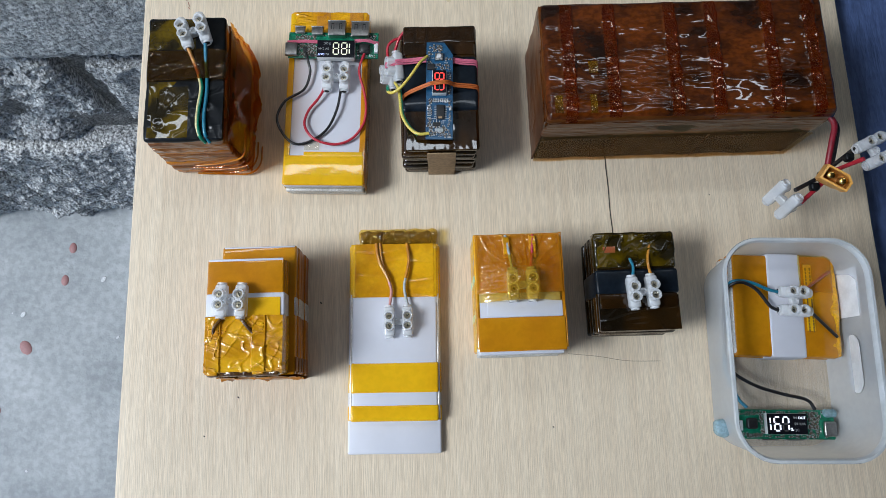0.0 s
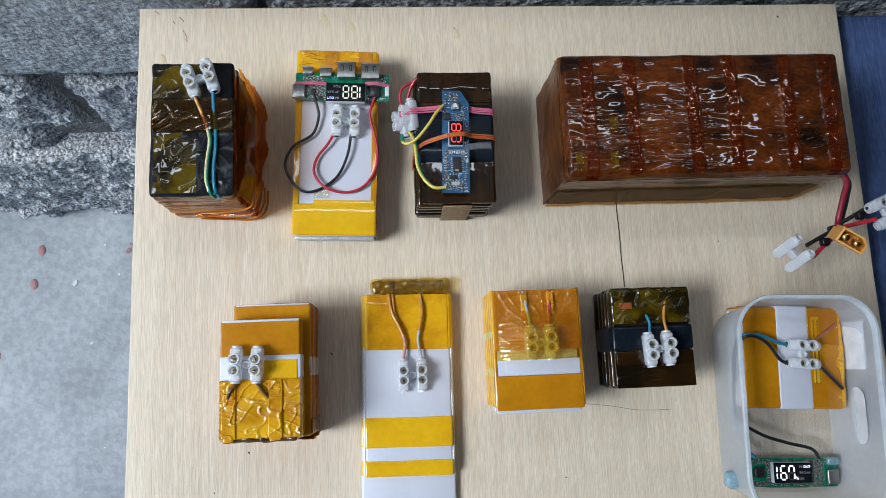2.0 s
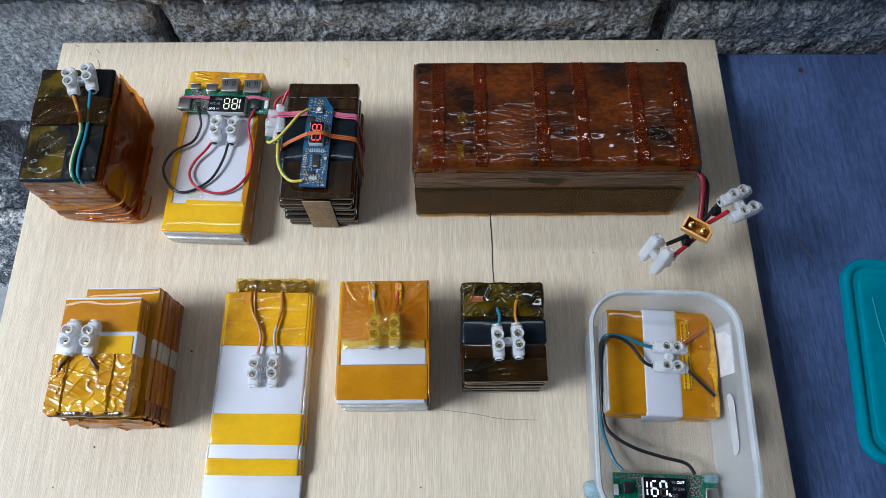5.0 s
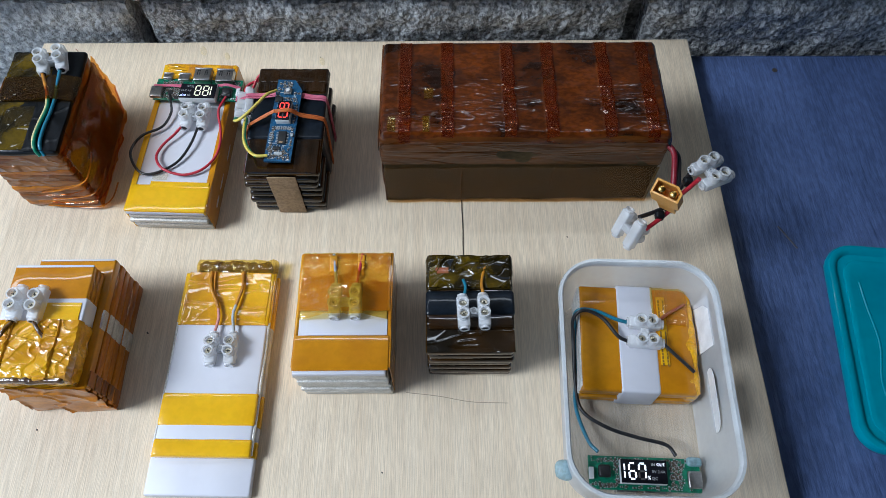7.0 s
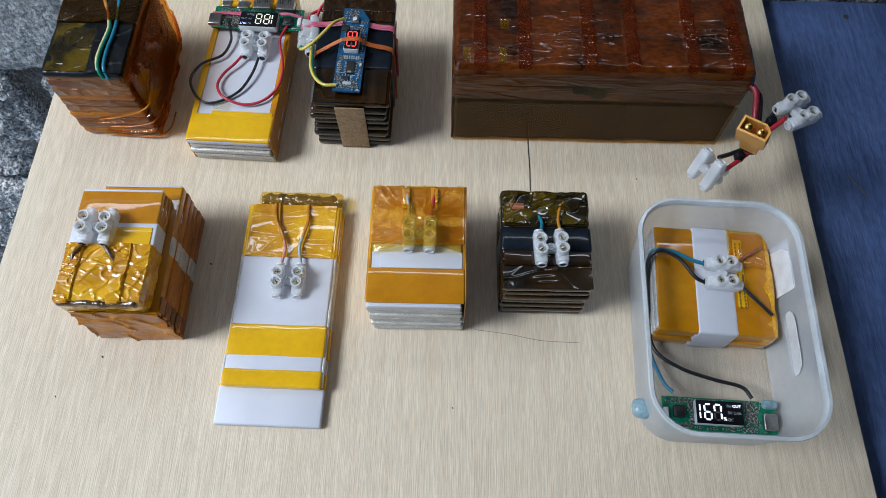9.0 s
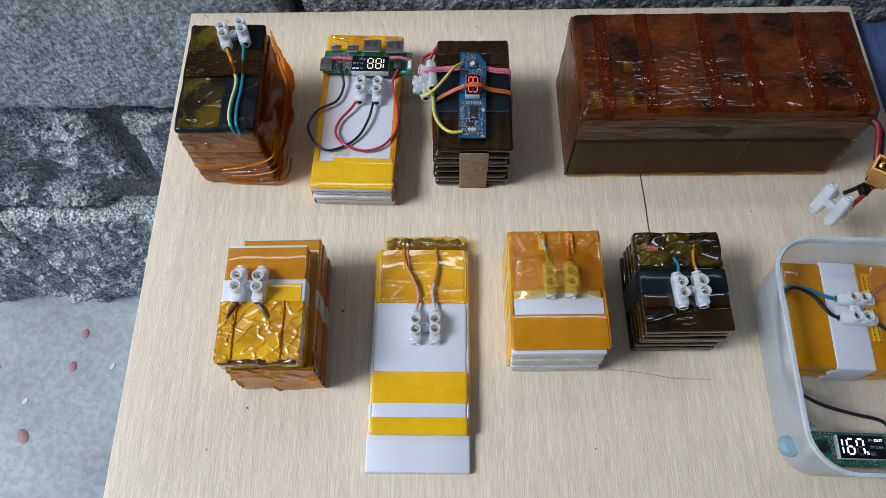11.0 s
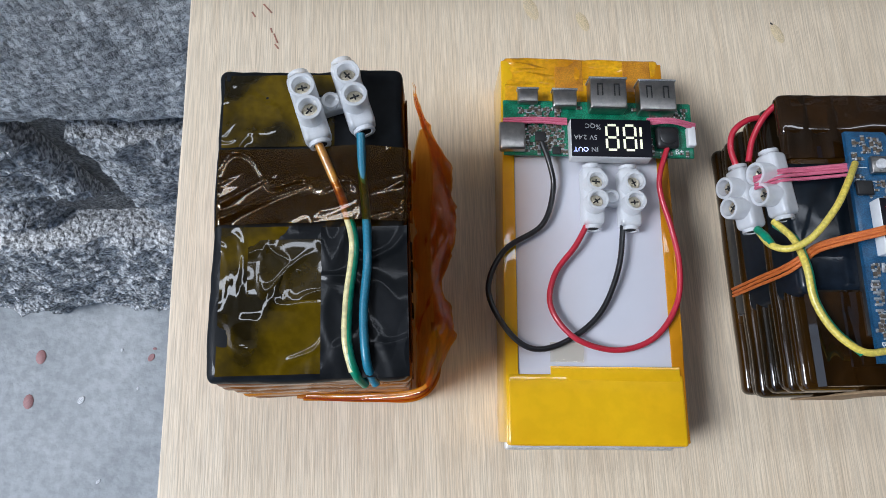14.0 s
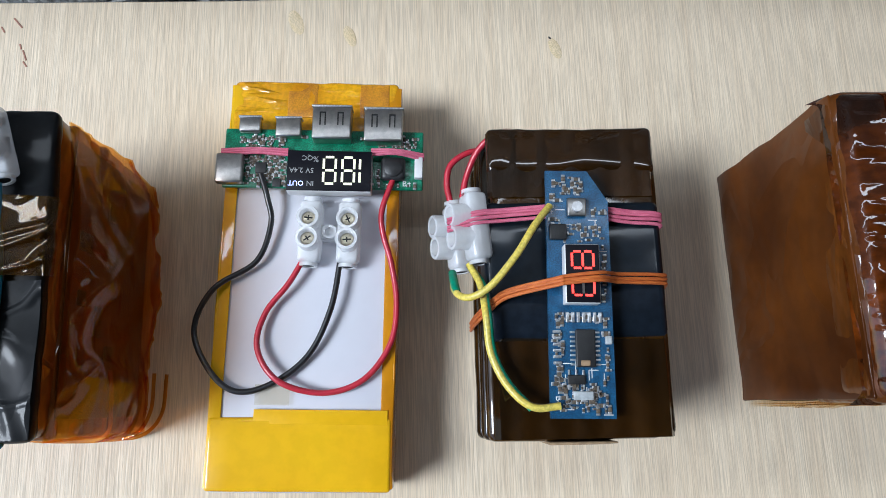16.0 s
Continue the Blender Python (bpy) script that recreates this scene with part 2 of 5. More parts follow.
CHIP = mat("black chip", (0.014, 0.014, 0.015), (0.02, 0.02, 0.02), 300, rough=0.45)
WHITE_PLASTIC = mat("white plastic", (0.78, 0.78, 0.77), rough=0.4, fine=0.02)
DISPLAY = mat("black display face", (0.006, 0.006, 0.010), rough=0.35, fine=0, spec=0.2)
LIT_WHITE = mat("lit white segment", (0.95, 0.94, 1.0), fine=0, rough=0.4, glow=1.6)
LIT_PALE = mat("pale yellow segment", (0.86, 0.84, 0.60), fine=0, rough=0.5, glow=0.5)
LIT_BLUE = mat("lit blue mark", (0.55, 0.6, 1.0), fine=0, rough=0.5, glow=1.6)
LIT_RED = mat("lit red segment", (1.0, 0.055, 0.04), fine=0, rough=0.5, glow=1.7)
DIM = mat("unlit segment", (0.10, 0.09, 0.085), fine=0, rough=0.5)
GREY_PRINT = mat("grey print", (0.42, 0.43, 0.43), fine=0, rough=0.6)
BROWN_PRINT = mat("brown print", (0.22, 0.11, 0.01), fine=0, rough=0.6)
WIRE_RED = mat("red wire", (0.50, 0.02, 0.045), (0.42, 0.015, 0.03), 300, rough=0.4, fine=0.04, coat=0.3)
WIRE_DARK_RED = mat("dark red cable", (0.26, 0.012, 0.025), (0.2, 0.01, 0.02), 200, rough=0.4)
WIRE_BLACK = mat("black wire", (0.012, 0.012, 0.014), rough=0.35, coat=0.3)
WIRE_BLUE = mat("blue wire", (0.025, 0.20, 0.30), (0.02, 0.16, 0.25), 200, rough=0.35, coat=0.3)
WIRE_GREEN = mat("green wire", (0.01, 0.24, 0.13), rough=0.35, coat=0.3)
WIRE_YELLOW = mat("yellow wire", (0.70, 0.55, 0.08), (0.6, 0.5, 0.1), 120, rough=0.4, coat=0.3)
WIRE_CREAM = mat("cream wire stripe", (0.72, 0.64, 0.32), rough=0.4, coat=0.3)
WIRE_AMBER = mat("amber taped wire", (0.60, 0.26, 0.01), (0.4, 0.15, 0.01), 200, rough=0.3, coat=0.8)
WIRE_PINK = mat("pink wire", (0.62, 0.28, 0.24), rough=0.4)
WIRE_GREY = mat("grey wire", (0.42, 0.45, 0.46), rough=0.4)
PINK_BAND = mat("pink rubber band", (0.62, 0.16, 0.24), (0.5, 0.1, 0.17), 300, (1, 6, 1), rough=0.55)
ORANGE_BAND = mat("orange rubber band", (0.62, 0.17, 0.03), (0.45, 0.1, 0.02), 300, (1, 8, 1), rough=0.55)
XT_YELLOW = mat("yellow connector", (0.80, 0.40, 0.08), (0.72, 0.34, 0.06), 100, rough=0.4, fine=0.05)
GOLD = mat("gold pin", (0.72, 0.45, 0.12), fine=0, rough=0.25, metal=1.0)
MILKY = mat("milky food box plastic", (0.80, 0.82, 0.84), (0.74, 0.77, 0.79), 20, rough=0.28, fine=0.02, coat=0.4, clear=0.58, tint=(0.94, 0.96, 0.99))
MILKY_RIM = mat("milky box rim", (0.80, 0.83, 0.85), rough=0.25, fine=0.02, coat=0.4, clear=0.3, tint=(0.95, 0.97, 0.98))
LATCH = mat("pale blue hot glue", (0.42, 0.60, 0.68), rough=0.3, coat=0.5, clear=0.55, tint=(0.8, 0.92, 0.97))
TEAL = mat("teal plastic", (0.008, 0.30, 0.40), (0.007, 0.26, 0.36), 12, rough=0.3, fine=0.03, coat=0.3, bump=0.0002, bscale=60)
STICKER = mat("white label", (0.85, 0.85, 0.85), rough=0.5, fine=0.02)
CARBON_RED = mat("red tape bit", (0.30, 0.05, 0.015), (0.32, 0.11, 0.02), 200, rough=0.35, coat=0.8)
MINT = mat("mint cell edge", (0.30, 0.62, 0.45), (0.5, 0.6, 0.3), 200, rough=0.4)


# ---- building blocks ----
def mesh_from(bm, name):
    me = bpy.data.meshes.new(name)
    bm.normal_update()
    bm.to_mesh(me)
    bm.free()
    return me


def part(name, bm, material, parent=None, label="", at=None, smooth=True):
    """Links a bmesh as one mesh object under a thing or a part."""
    me = mesh_from(bm, name)
    me.materials.append(material)
    if smooth:
        me.shade_smooth()
        me.set_sharp_from_angle(angle=radians(42))
    ob = new(name, me)
    if parent:
        ob.parent = parent
    if at is not None:
        ob.matrix_basis = at
    return tagged(ob, label)


def thing(name, m, label, category, group="", kind=""):
    ob = new(name)
    ob.empty_display_size = 0.02
    ob.matrix_basis = m
    return tagged(ob, label, category, group, kind)


def steps(half, r, step):
    inner = max(1, int(round(2 * (half - r) / step)))
    mid = [-half + r + 2 * (half - r) * i / inner for i in range(inner + 1)]
    return [-half, -half + 0.45 * r] + mid + [half - 0.45 * r, half]


def rbox(w, d, h, r=0.001, step=1.0, amp=0.0, freq=40.0, seed=0.0, at=(0, 0, 0), turn=None, bm=None, pinch=0.0):
    """A rounded box that stands on z = 0 of at, its faces uneven by amp metres."""
    bm = bm or bmesh.new()
    hx, hy, hz = w / 2, d / 2, h / 2
    r = min(r, hx * 0.98, hy * 0.98, hz * 0.98)
    ax = [steps(q, r, step) for q in (hx, hy, hz)]
    seen = {}
    m = Matrix.Translation(at) @ (turn.to_4x4() if turn else Matrix())

    def vert(x, y, z):
        key = (round(x, 7), round(y, 7), round(z, 7))
        if key not in seen:
            p = Vector((x, y, z))
            q = Vector((max(-hx + r, min(hx - r, x)), max(-hy + r, min(hy - r, y)), max(-hz + r, min(hz - r, z))))
            n = (p - q).normalized()
            p = q + n * r
            if pinch:
                s = 1 - pinch * (0.5 - p.z / h)
                p.x, p.y = p.x * s, p.y * s
            if amp:
                k = Vector((p.x + seed, p.y + 2 * seed, p.z - seed))
                p += n * amp * (noise.noise(k * freq) + 0.5 * noise.noise(k * freq * 2.7))
            p.z += hz
            seen[key] = bm.verts.new(m @ p)
        return seen[key]

    for a, b, c in ((0, 1, 2), (1, 2, 0), (2, 0, 1)):
        for side in (-1, 1):
            lim = (hx, hy, hz)[c] * side
            for i in range(len(ax[a]) - 1):
                for j in range(len(ax[b]) - 1):
                    quad = []
                    for u, v in ((i, j), (i + 1, j), (i + 1, j + 1), (i, j + 1)):
                        co = [0, 0, 0]
                        co[a], co[b], co[c] = ax[a][u], ax[b][v], lim
                        quad.append(vert(*co))
                    if side < 0:
                        quad.reverse()
                    bm.faces.new(quad)
    return bm


def revolve(profile, n=16, at=None, bm=None):
    """A turned body from (radius, height) pairs."""
    bm = bm or bmesh.new()
    m = at or Matrix()
    rings = []
    for r, z in profile:
        if r <= 0:
            rings.append([bm.verts.new(m @ Vector((0, 0, z)))])
        else:
            rings.append([bm.verts.new(m @ Vector((r * math.cos(2 * math.pi * i / n), r * math.sin(2 * math.pi * i / n), z))) for i in range(n)])
    for lo, hi in zip(rings, rings[1:]):
        for i in range(n):
            a = [lo[i % len(lo)], lo[(i + 1) % len(lo)], hi[(i + 1) % len(hi)], hi[i % len(hi)]]
            a = [v for k, v in enumerate(a) if v not in a[:k]]
            if len(a) > 2:
                bm.faces.new(a)
    return bm


def spline(points, per=8):
    pts = [Vector(p) for p in points]
    pts = [2 * pts[0] - pts[1]] + pts + [2 * pts[-1] - pts[-2]]
    out = []
    for a, b, c, d in zip(pts, pts[1:], pts[2:], pts[3:]):
        for i in range(per):
            t = i / per
            out.append(0.5 * (2 * b + (c - a) * t + (2 * a - 5 * b + 4 * c - d) * t * t + (3 * b - a - 3 * c + d) * t ** 3))
    return out + [pts[-2]]


def tube(points, r, n=10, flat=1.0, per=8, bm=None):
    """A round or flattened cord along a smooth line."""
    bm = bm or bmesh.new()
    line = spline(points, per)
    rings = []
    for i, p in enumerate(line):
        along = (line[min(i + 1, len(line) - 1)] - line[max(i - 1, 0)]).normalized()
        side = along.cross(Vector((0, 0, 1)))
        side = side.normalized() if side.length > 0.05 else Vector((1, 0, 0))
        up = side.cross(along)
        rings.append([bm.verts.new(p + side * r * math.cos(2 * math.pi * k / n) + up * r * flat * math.sin(2 * math.pi * k / n)) for k in range(n)])
    for lo, hi in zip(rings, rings[1:]):
        for k in range(n):
            bm.faces.new((lo[k], lo[(k + 1) % n], hi[(k + 1) % n], hi[k]))
    bm.faces.new(rings[0][::-1])
    bm.faces.new(rings[-1])
    return bm


def sheet(w, d, nx, ny, height, thick=0.0002):
    """A thin film over the plane: height(u, v) gives its rise, u and v from 0 to 1."""
    bm = bmesh.new()
    for side in (0, 1):
        g = [[bm.verts.new((w * (i / nx - 0.5), d * (j / ny - 0.5), height(i / nx, j / ny) - side * thick)) for j in range(ny + 1)] for i in range(nx + 1)]
        for i in range(nx):
            for j in range(ny):
                q = (g[i][j], g[i + 1][j], g[i + 1][j + 1], g[i][j + 1])
                bm.faces.new(q if not side else q[::-1])
    return bm


def rounded_ring(w, d, r, n=8):
    out = []
    for cx, cy, a in ((w / 2 - r, d / 2 - r, 0), (-w / 2 + r, d / 2 - r, 90), (-w / 2 + r, -d / 2 + r, 180), (w / 2 - r, -d / 2 + r, 270)):
        for i in range(n + 1):
            q = radians(a + 90 * i / n)
            out.append((cx + r * math.cos(q), cy + r * math.sin(q)))
    return out


def loft(rings, close_first=False, close_last=False, bm=None):
    """Skins closed rings of the same count: each ring a list of points with a height."""
    bm = bm or bmesh.new()
    vs = [[bm.verts.new((x, y, z)) for x, y in pts] for pts, z in rings]
    n = len(vs[0])
    for lo, hi in zip(vs, vs[1:]):
        for k in range(n):
            bm.faces.new((lo[k], lo[(k + 1) % n], hi[(k + 1) % n], hi[k]))
    if close_first:
        bm.faces.new(vs[0][::-1])
    if close_last:
        bm.faces.new(vs[-1])
    return bm


def text(parent, name, words, size, m, material, depth=0.00006):
    cu = bpy.data.curves.new(name, "FONT")
    cu.body, cu.size, cu.extrude = words, size, depth
    cu.align_x, cu.align_y, cu.resolution_u = "CENTER", "CENTER", 2
    tmp = bpy.data.objects.new(name, cu)
    me = bpy.data.meshes.new_from_object(tmp)
    bpy.data.objects.remove(tmp)
    me.materials.append(material)
    ob = new(name, me)
    ob.parent, ob.matrix_basis = parent, m
    return ob


SEGMENTS = {"0": "abcdef", "1": "bc", "2": "abged", "3": "abgcd", "6": "afgedc", "7": "abcf", "8": "abcdefg", "i": "bc"}


def digit(parent, what, w, h, m, lit, dark=None, bar=0.16):
    """One seven-segment figure: its lit bars one mesh, its dark bars another."""
    b = h * bar
    place = {"a": (0, h / 2, 1), "g": (0, 0, 1), "d": (0, -h / 2, 1), "f": (-w / 2, h / 4, 0), "b": (w / 2, h / 4, 0), "e": (-w / 2, -h / 4, 0), "c": (w / 2, -h / 4, 0)}
    for name, mt, chosen in (("lit_figure", lit, SEGMENTS[what]), ("dark_figure", dark, [s for s in "abcdefg" if s not in SEGMENTS[what]])):
        if not mt or not chosen:
            continue
        bm = bmesh.new()
        for s in chosen:
            x, y, flat = place[s]
            lx, ly = (w - b * 0.75, b * 0.55) if flat else (b * 0.55, h / 2 - b * 0.75)
            rbox(lx, ly, 0.0002, 0.00005, at=(x, y, 0), bm=bm)
        part(name, bm, mt, parent, at=m, smooth=False)


def terminal_block(parent, m, clear=False, wired=True):
    """A two-pole screw terminal strip, 23 mm wide; the wires enter at its -y ends."""
    bm = bmesh.new()
    for x in (-0.0069, 0.0069):
        rbox(0.0082, 0.0225, 0.0072, 0.0018, at=(x, 0, 0), bm=bm)
        for y in (-0.0037, 0.0037):
            revolve([(0.0040, 0.004), (0.0040, 0.0124), (0.0038, 0.0128), (0.0029, 0.0128), (0.0027, 0.0124), (0.0026, 0.0088), (0, 0.0088)], 18, Matrix.Translation((x, y, 0)), bm)
        for y, s in ((-0.0113, 1), (0.0113, -1)):
            revolve([(0.0033, 0), (0.0033, 0.0012), (0.0024, 0.0012), (0.0022, -0.004)], 14, Matrix.Translation((x, y, 0.0038)) @ Euler((radians(90 * s), 0, 0)).to_matrix().to_4x4(), bm)
    rbox(0.0075, 0.0058, 0.0048, 0.0012, at=(0, 0, 0), bm=bm)
    revolve([(0.0026, 0.004), (0.0026, 0.0062), (0.0016, 0.0062), (0.0015, 0.002)], 14, None, bm)
    body = part("terminal_block", bm, NYLON_CLEAR if clear else NYLON, parent, "milky plastic two-pole screw terminal block", m)
    screw = None
    for x in (-0.0069, 0.0069):
        for y in (-0.0037, 0.0037):
            if screw is None:
                sm = revolve([(0.0025, 0.0088), (0.0025, 0.0096), (0.0019, 0.0104), (0, 0.0107)], 14)
                screw = part("screw", sm, BRASS, body, "brass screw", pose(x, y, 0, 0, 0, 35))
                cross = rbox(0.0030, 0.0005, 0.0003, 0.0001, at=(0, 0, 0.0105))
                rbox(0.0005, 0.0018, 0.0003, 0.0001, at=(0, 0, 0.01052), bm=cross)
                slot = part("screw_slot", cross, HOLLOW_SHADE, body, "", pose(x, y, 0, 0, 0, 35))
            else:
                s2 = new("screw", screw.data)
                s2.parent, s2.matrix_basis = body, pose(x, y, 0, 0, 0, 60 * x / 0.0069 + 15000 * y)
                tagged(s2, "brass screw")
                s3 = new("screw_slot", slot.data)
                s3.parent, s3.matrix_basis = body, s2.matrix_basis
    for x in (-0.0069, 0.0069):
        hole = part("wire_hole", revolve([(0, 0), (0.0021, 0)], 12), HOLLOW_SHADE, body, "", pose(x, -0.0122, 0.0038, 90, 0, 0))
    return body


def wire(parent, points, material, r=0.00105, name="wire", label=""):
    return part(name, tube(points, r), material, parent, label)


def small_parts(w, d, count, seed, keep, z=0.0, material=CHIP):
    """Many tiny soldered bits on a board, joined: kept off the given rectangles."""
    rnd = random.Random(seed)
    black, tin = bmesh.new(), bmesh.new()
    done = 0
    for _ in range(count * 12):
        if done >= count:
            break
        x, y = rnd.uniform(-w / 2 + 0.0015, w / 2 - 0.0015), rnd.uniform(-d / 2 + 0.0013, d / 2 - 0.0013)
        if any(a - 0.0008 < x < c + 0.0008 and b - 0.0008 < y < e + 0.0008 for a, b, c, e in keep):
            continue
        done += 1
        along = rnd.random() < 0.5
        lx, ly = rnd.choice(((0.0016, 0.0008), (0.0012, 0.0007), (0.0021, 0.0012)))
        if along:
            lx, ly = ly, lx
        rbox(lx * 0.6 if not along else lx, ly * 0.6 if along else ly, 0.0006, 0.0001, at=(x, y, z), bm=black)
        for s in (-1, 1):
            rbox(lx * 0.32 if not along else lx, ly * 0.32 if along else ly, 0.0005, 0.0001, at=(x + (0 if along else s * lx * 0.5), y + (s * ly * 0.5 if along else 0), z), bm=tin)
    return black, tin


def ridge(x, y, seed, along=0.0, long=25.0, short=220.0, width=0.12):
    """Thin raised folds of a tape, from 0 to 1: running along an angle, one every 1 / short metres or so."""
    c, d = math.cos(radians(along)), math.sin(radians(along))
    n = noise.noise(Vector(((x * c + y * d) * long, (y * c - x * d) * short, seed)))
    return max(0.0, 1 - abs(n) / width)


def film(name, w, d, height, material, parent, label, at=None, res=0.0007, thick=0.0002):
    """A creased tape film: height(x, y) gives its rise over the plane."""
    bm = sheet(w, d, max(2, int(w / res)), max(2, int(d / res)), lambda u, v: height((u - 0.5) * w, (v - 0.5) * d), thick)
    return part(name, bm, material, parent, label, at)


def creases(seed, along=0.0, high=0.0004, long=25.0, short=200.0, cross=0.5):
    """A height of main folds along one angle, some across, and a soft swell."""
    def h(x, y):
        keep = max(0.0, min(1.0, 0.5 + 1.6 * noise.noise(Vector((x * 40, y * 40, seed + 9)))))
        return (high * keep * ridge(x, y, seed, along, long, short) + high * cross * ridge(x, y, seed + 3, along + 55, long * 2, short * 0.6, 0.08)
                + high * 1.2 * noise.noise(Vector((x * 60, y * 60, seed))))
    return h


# ---- the large structure ----
def rough_block(w, h, d, seed, rough, chip=0.0, step=0.004):
    """A hollow block's body with a pitted face towards -y; origin at its lower left front corner."""
    bm = bmesh.new()
    nx, nz = max(2, int(w / step)), max(2, int(h / step))
    g = []
    for i in range(nx + 1):
        col = []
        for j in range(nz + 1):
            x, z = w * i / nx, h * j / nz
            k = Vector((x + seed * 3.7, seed, z - seed))
            y = 1.7 * rough * (noise.noise(k * 38) + 0.8 * noise.noise(k * 95) + 0.55 * noise.noise(k * 210))
            y += rough * 2.2 * max(0.0, noise.noise(k * 27) - 0.35)
            edge = min(x, w - x, z, h - z)
            if edge < 0.010:
                y += (0.010 - edge) * 0.5 * (1 + noise.noise(k * 60))
            if chip:
                y += chip * max(0.0, noise.noise(k * 11) - 0.1)
            col.append(bm.verts.new((x, y, z)))
        g.append(col)
    for i in range(nx):
        for j in range(nz):
            bm.faces.new((g[i][j], g[i + 1][j], g[i + 1][j + 1], g[i][j + 1]))
    a, b, c, e = (bm.verts.new(q) for q in ((0, d, 0), (w, d, 0), (w, d, h), (0, d, h)))
    bm.faces.new((e, c, b, a))
    bm.faces.new([v[0] for v in g[::-1]] + [a, b])
    bm.faces.new([v[-1] for v in g] + [c, e])
    bm.faces.new(g[0] + [e, a])
    bm.faces.new(g[-1][::-1] + [b, c])
    return bm


FLOOR_Z, WALL_TOP = -0.72, 0.50

floor = part("floor", rbox(4.6, 3.6, 0.1, 0.002, 0.4, at=(0.9, -1.5, FLOOR_Z - 0.1)), CONCRETE)
tagged(floor, "smooth grey concrete floor with paint spots", "floor", kind="structure")
ground = part("ground", rbox(120, 120, 0.1, 0.01, 40, at=(0, 0, FLOOR_Z - 0.21)), EARTH)
tagged(ground, "bare yard ground outside", "ground", kind="structure")

wall_north = part("wall_north", rbox(3.9, 0.12, WALL_TOP - FLOOR_Z, 0.002, at=(0.75, 0.095, FLOOR_Z)), MORTAR)
tagged(wall_north, "rough grey concrete block wall with crumbling mortar", "wall", kind="structure")
# unseen walls, added to close the place and keep stray sky out of reflections
wall_south = part("wall_south", rbox(2.7, 0.12, 2.47, 0.002, at=(1.3, -2.4, FLOOR_Z)), PLASTER)
tagged(wall_south, "unseen plain grey wall", "wall", kind="structure")
wall_east = part("wall_east", rbox(0.12, 2.4, 2.47, 0.002, at=(2.6, -1.2, FLOOR_Z)), PLASTER)
tagged(wall_east, "unseen plain grey wall", "wall", kind="structure")
# unseen roof, added so the tape reflects dark overhead and the right loses sun
ceiling = part("ceiling", rbox(3.6, 2.6, 0.06, 0.002, at=(0.9, -1.2, 1.75)), ROOF)
tagged(ceiling, "unseen dark metal roof underside, added to block sky and sun", "ceiling", kind="structure")
# unseen and added: an opening over the low wall, then wall up to the roof
for x0, x1, z0, z1 in ((-1.2, 2.7, 0.74, 1.75), (-1.2, -0.80, WALL_TOP, 0.74), (1.10, 2.7, WALL_TOP, 0.74)):
    w = part("wall_north_upper", rbox(x1 - x0, 0.12, z1 - z0, 0.002, at=((x0 + x1) / 2, 0.095, z0)), PLASTER)
    tagged(w, "unseen plain grey wall above the block courses", "wall", kind="structure")

# the board and the bench that it lies on
board = thing("plywood_board", pose(0.3, -0.3, -0.021), "pale plywood board with fine grain lying on a blue bench", "board")
part("panel", rbox(0.6, 0.6, 0.021, 0.0012, 0.03, 0.0004, 30, 3.0), WOOD, board)
crack = sheet(0.0008, 0.070, 1, 12, lambda u, v: 0.0002)
for v in crack.verts:
    v.co.x += 0.0002 * math.sin(v.co.y * 170)
part("crack", crack, STAIN, board, "dark hairline crack", pose(0.0875, 0.090, 0.0212, 0, 0, 0.7))
rnd = random.Random(4)
for x, y, s in ((0.153, -0.289, 0.0011), (0.545, -0.012, 0.0012), (0.09, -0.36, 0.0009), (0.33, -0.39, 0.0008), (0.26, -0.02, 0.0008), (0.065, -0.388, 0.0008), (0.47, -0.21, 0.0008)):
    part("knot", revolve([(s * 0.6, 0), (s * 0.45, 0.0002), (0, 0.0003)], 9), STAIN, board, "", pose(x - 0.3, y + 0.3, 0.0211, 0, 0, 40) @ Matrix.Diagonal((1, 1.8, 1, 1)))
RED_MARK = mat("faded red mark", (0.42, 0.2, 0.14), rough=0.7)
YEL_MARK = mat("yellow glue mark", (0.63, 0.50, 0.30), (0.66, 0.54, 0.36), 200, rough=0.6)
for x, y, s, a in ((0.034, -0.010, 0.006, 40), (0.038, -0.025, 0.005, 20), (0.014, -0.004, 0.005, 50), (0.028, -0.013, 0.003, 30), (0.0385, -0.029, 0.003, 35), (0.036, -0.021, 0.0025, 15)):
    part("mark", rbox(0.0007, s, 0.0002, 0.0001, at=(0, 0, 0)), RED_MARK, board, "faded red scratch", pose(x - 0.3, y + 0.3, 0.0211, 0, 0, a))
for x, y, s in ((0.020, -0.045, 0.004), (0.151, -0.011, 0.005), (0.174, -0.018, 0.004), (0.262, -0.025, 0.004)):
    part("stain", revolve([(s, 0), (s * 0.8, 0.0001), (0, 0.0002)], 11), YEL_MARK, board, "faint yellow stain", pose(x - 0.3, y + 0.3, 0.0211, 0, 0, 20) @ Matrix.Diagonal((0.6, 1.3, 1, 1)))

part("pencil_line", tube([(0.345 - 0.3, -0.3350 + 0.3, 0.0211), (0.369 - 0.3, -0.3380 + 0.3, 0.0211), (0.391 - 0.3, -0.3420 + 0.3, 0.0211), (0.417 - 0.3, -0.3430 + 0.3, 0.0211)], 0.00028, 5, 0.3), mat("pencil", (0.34, 0.27, 0.19), rough=0.8), board, "faint pencil line")
bench = thing("bench", pose(0.72, -0.35, FLOOR_Z), "blue painted wooden bench with worn brush marks", "bench")
top_z = -0.0215 - FLOOR_Z
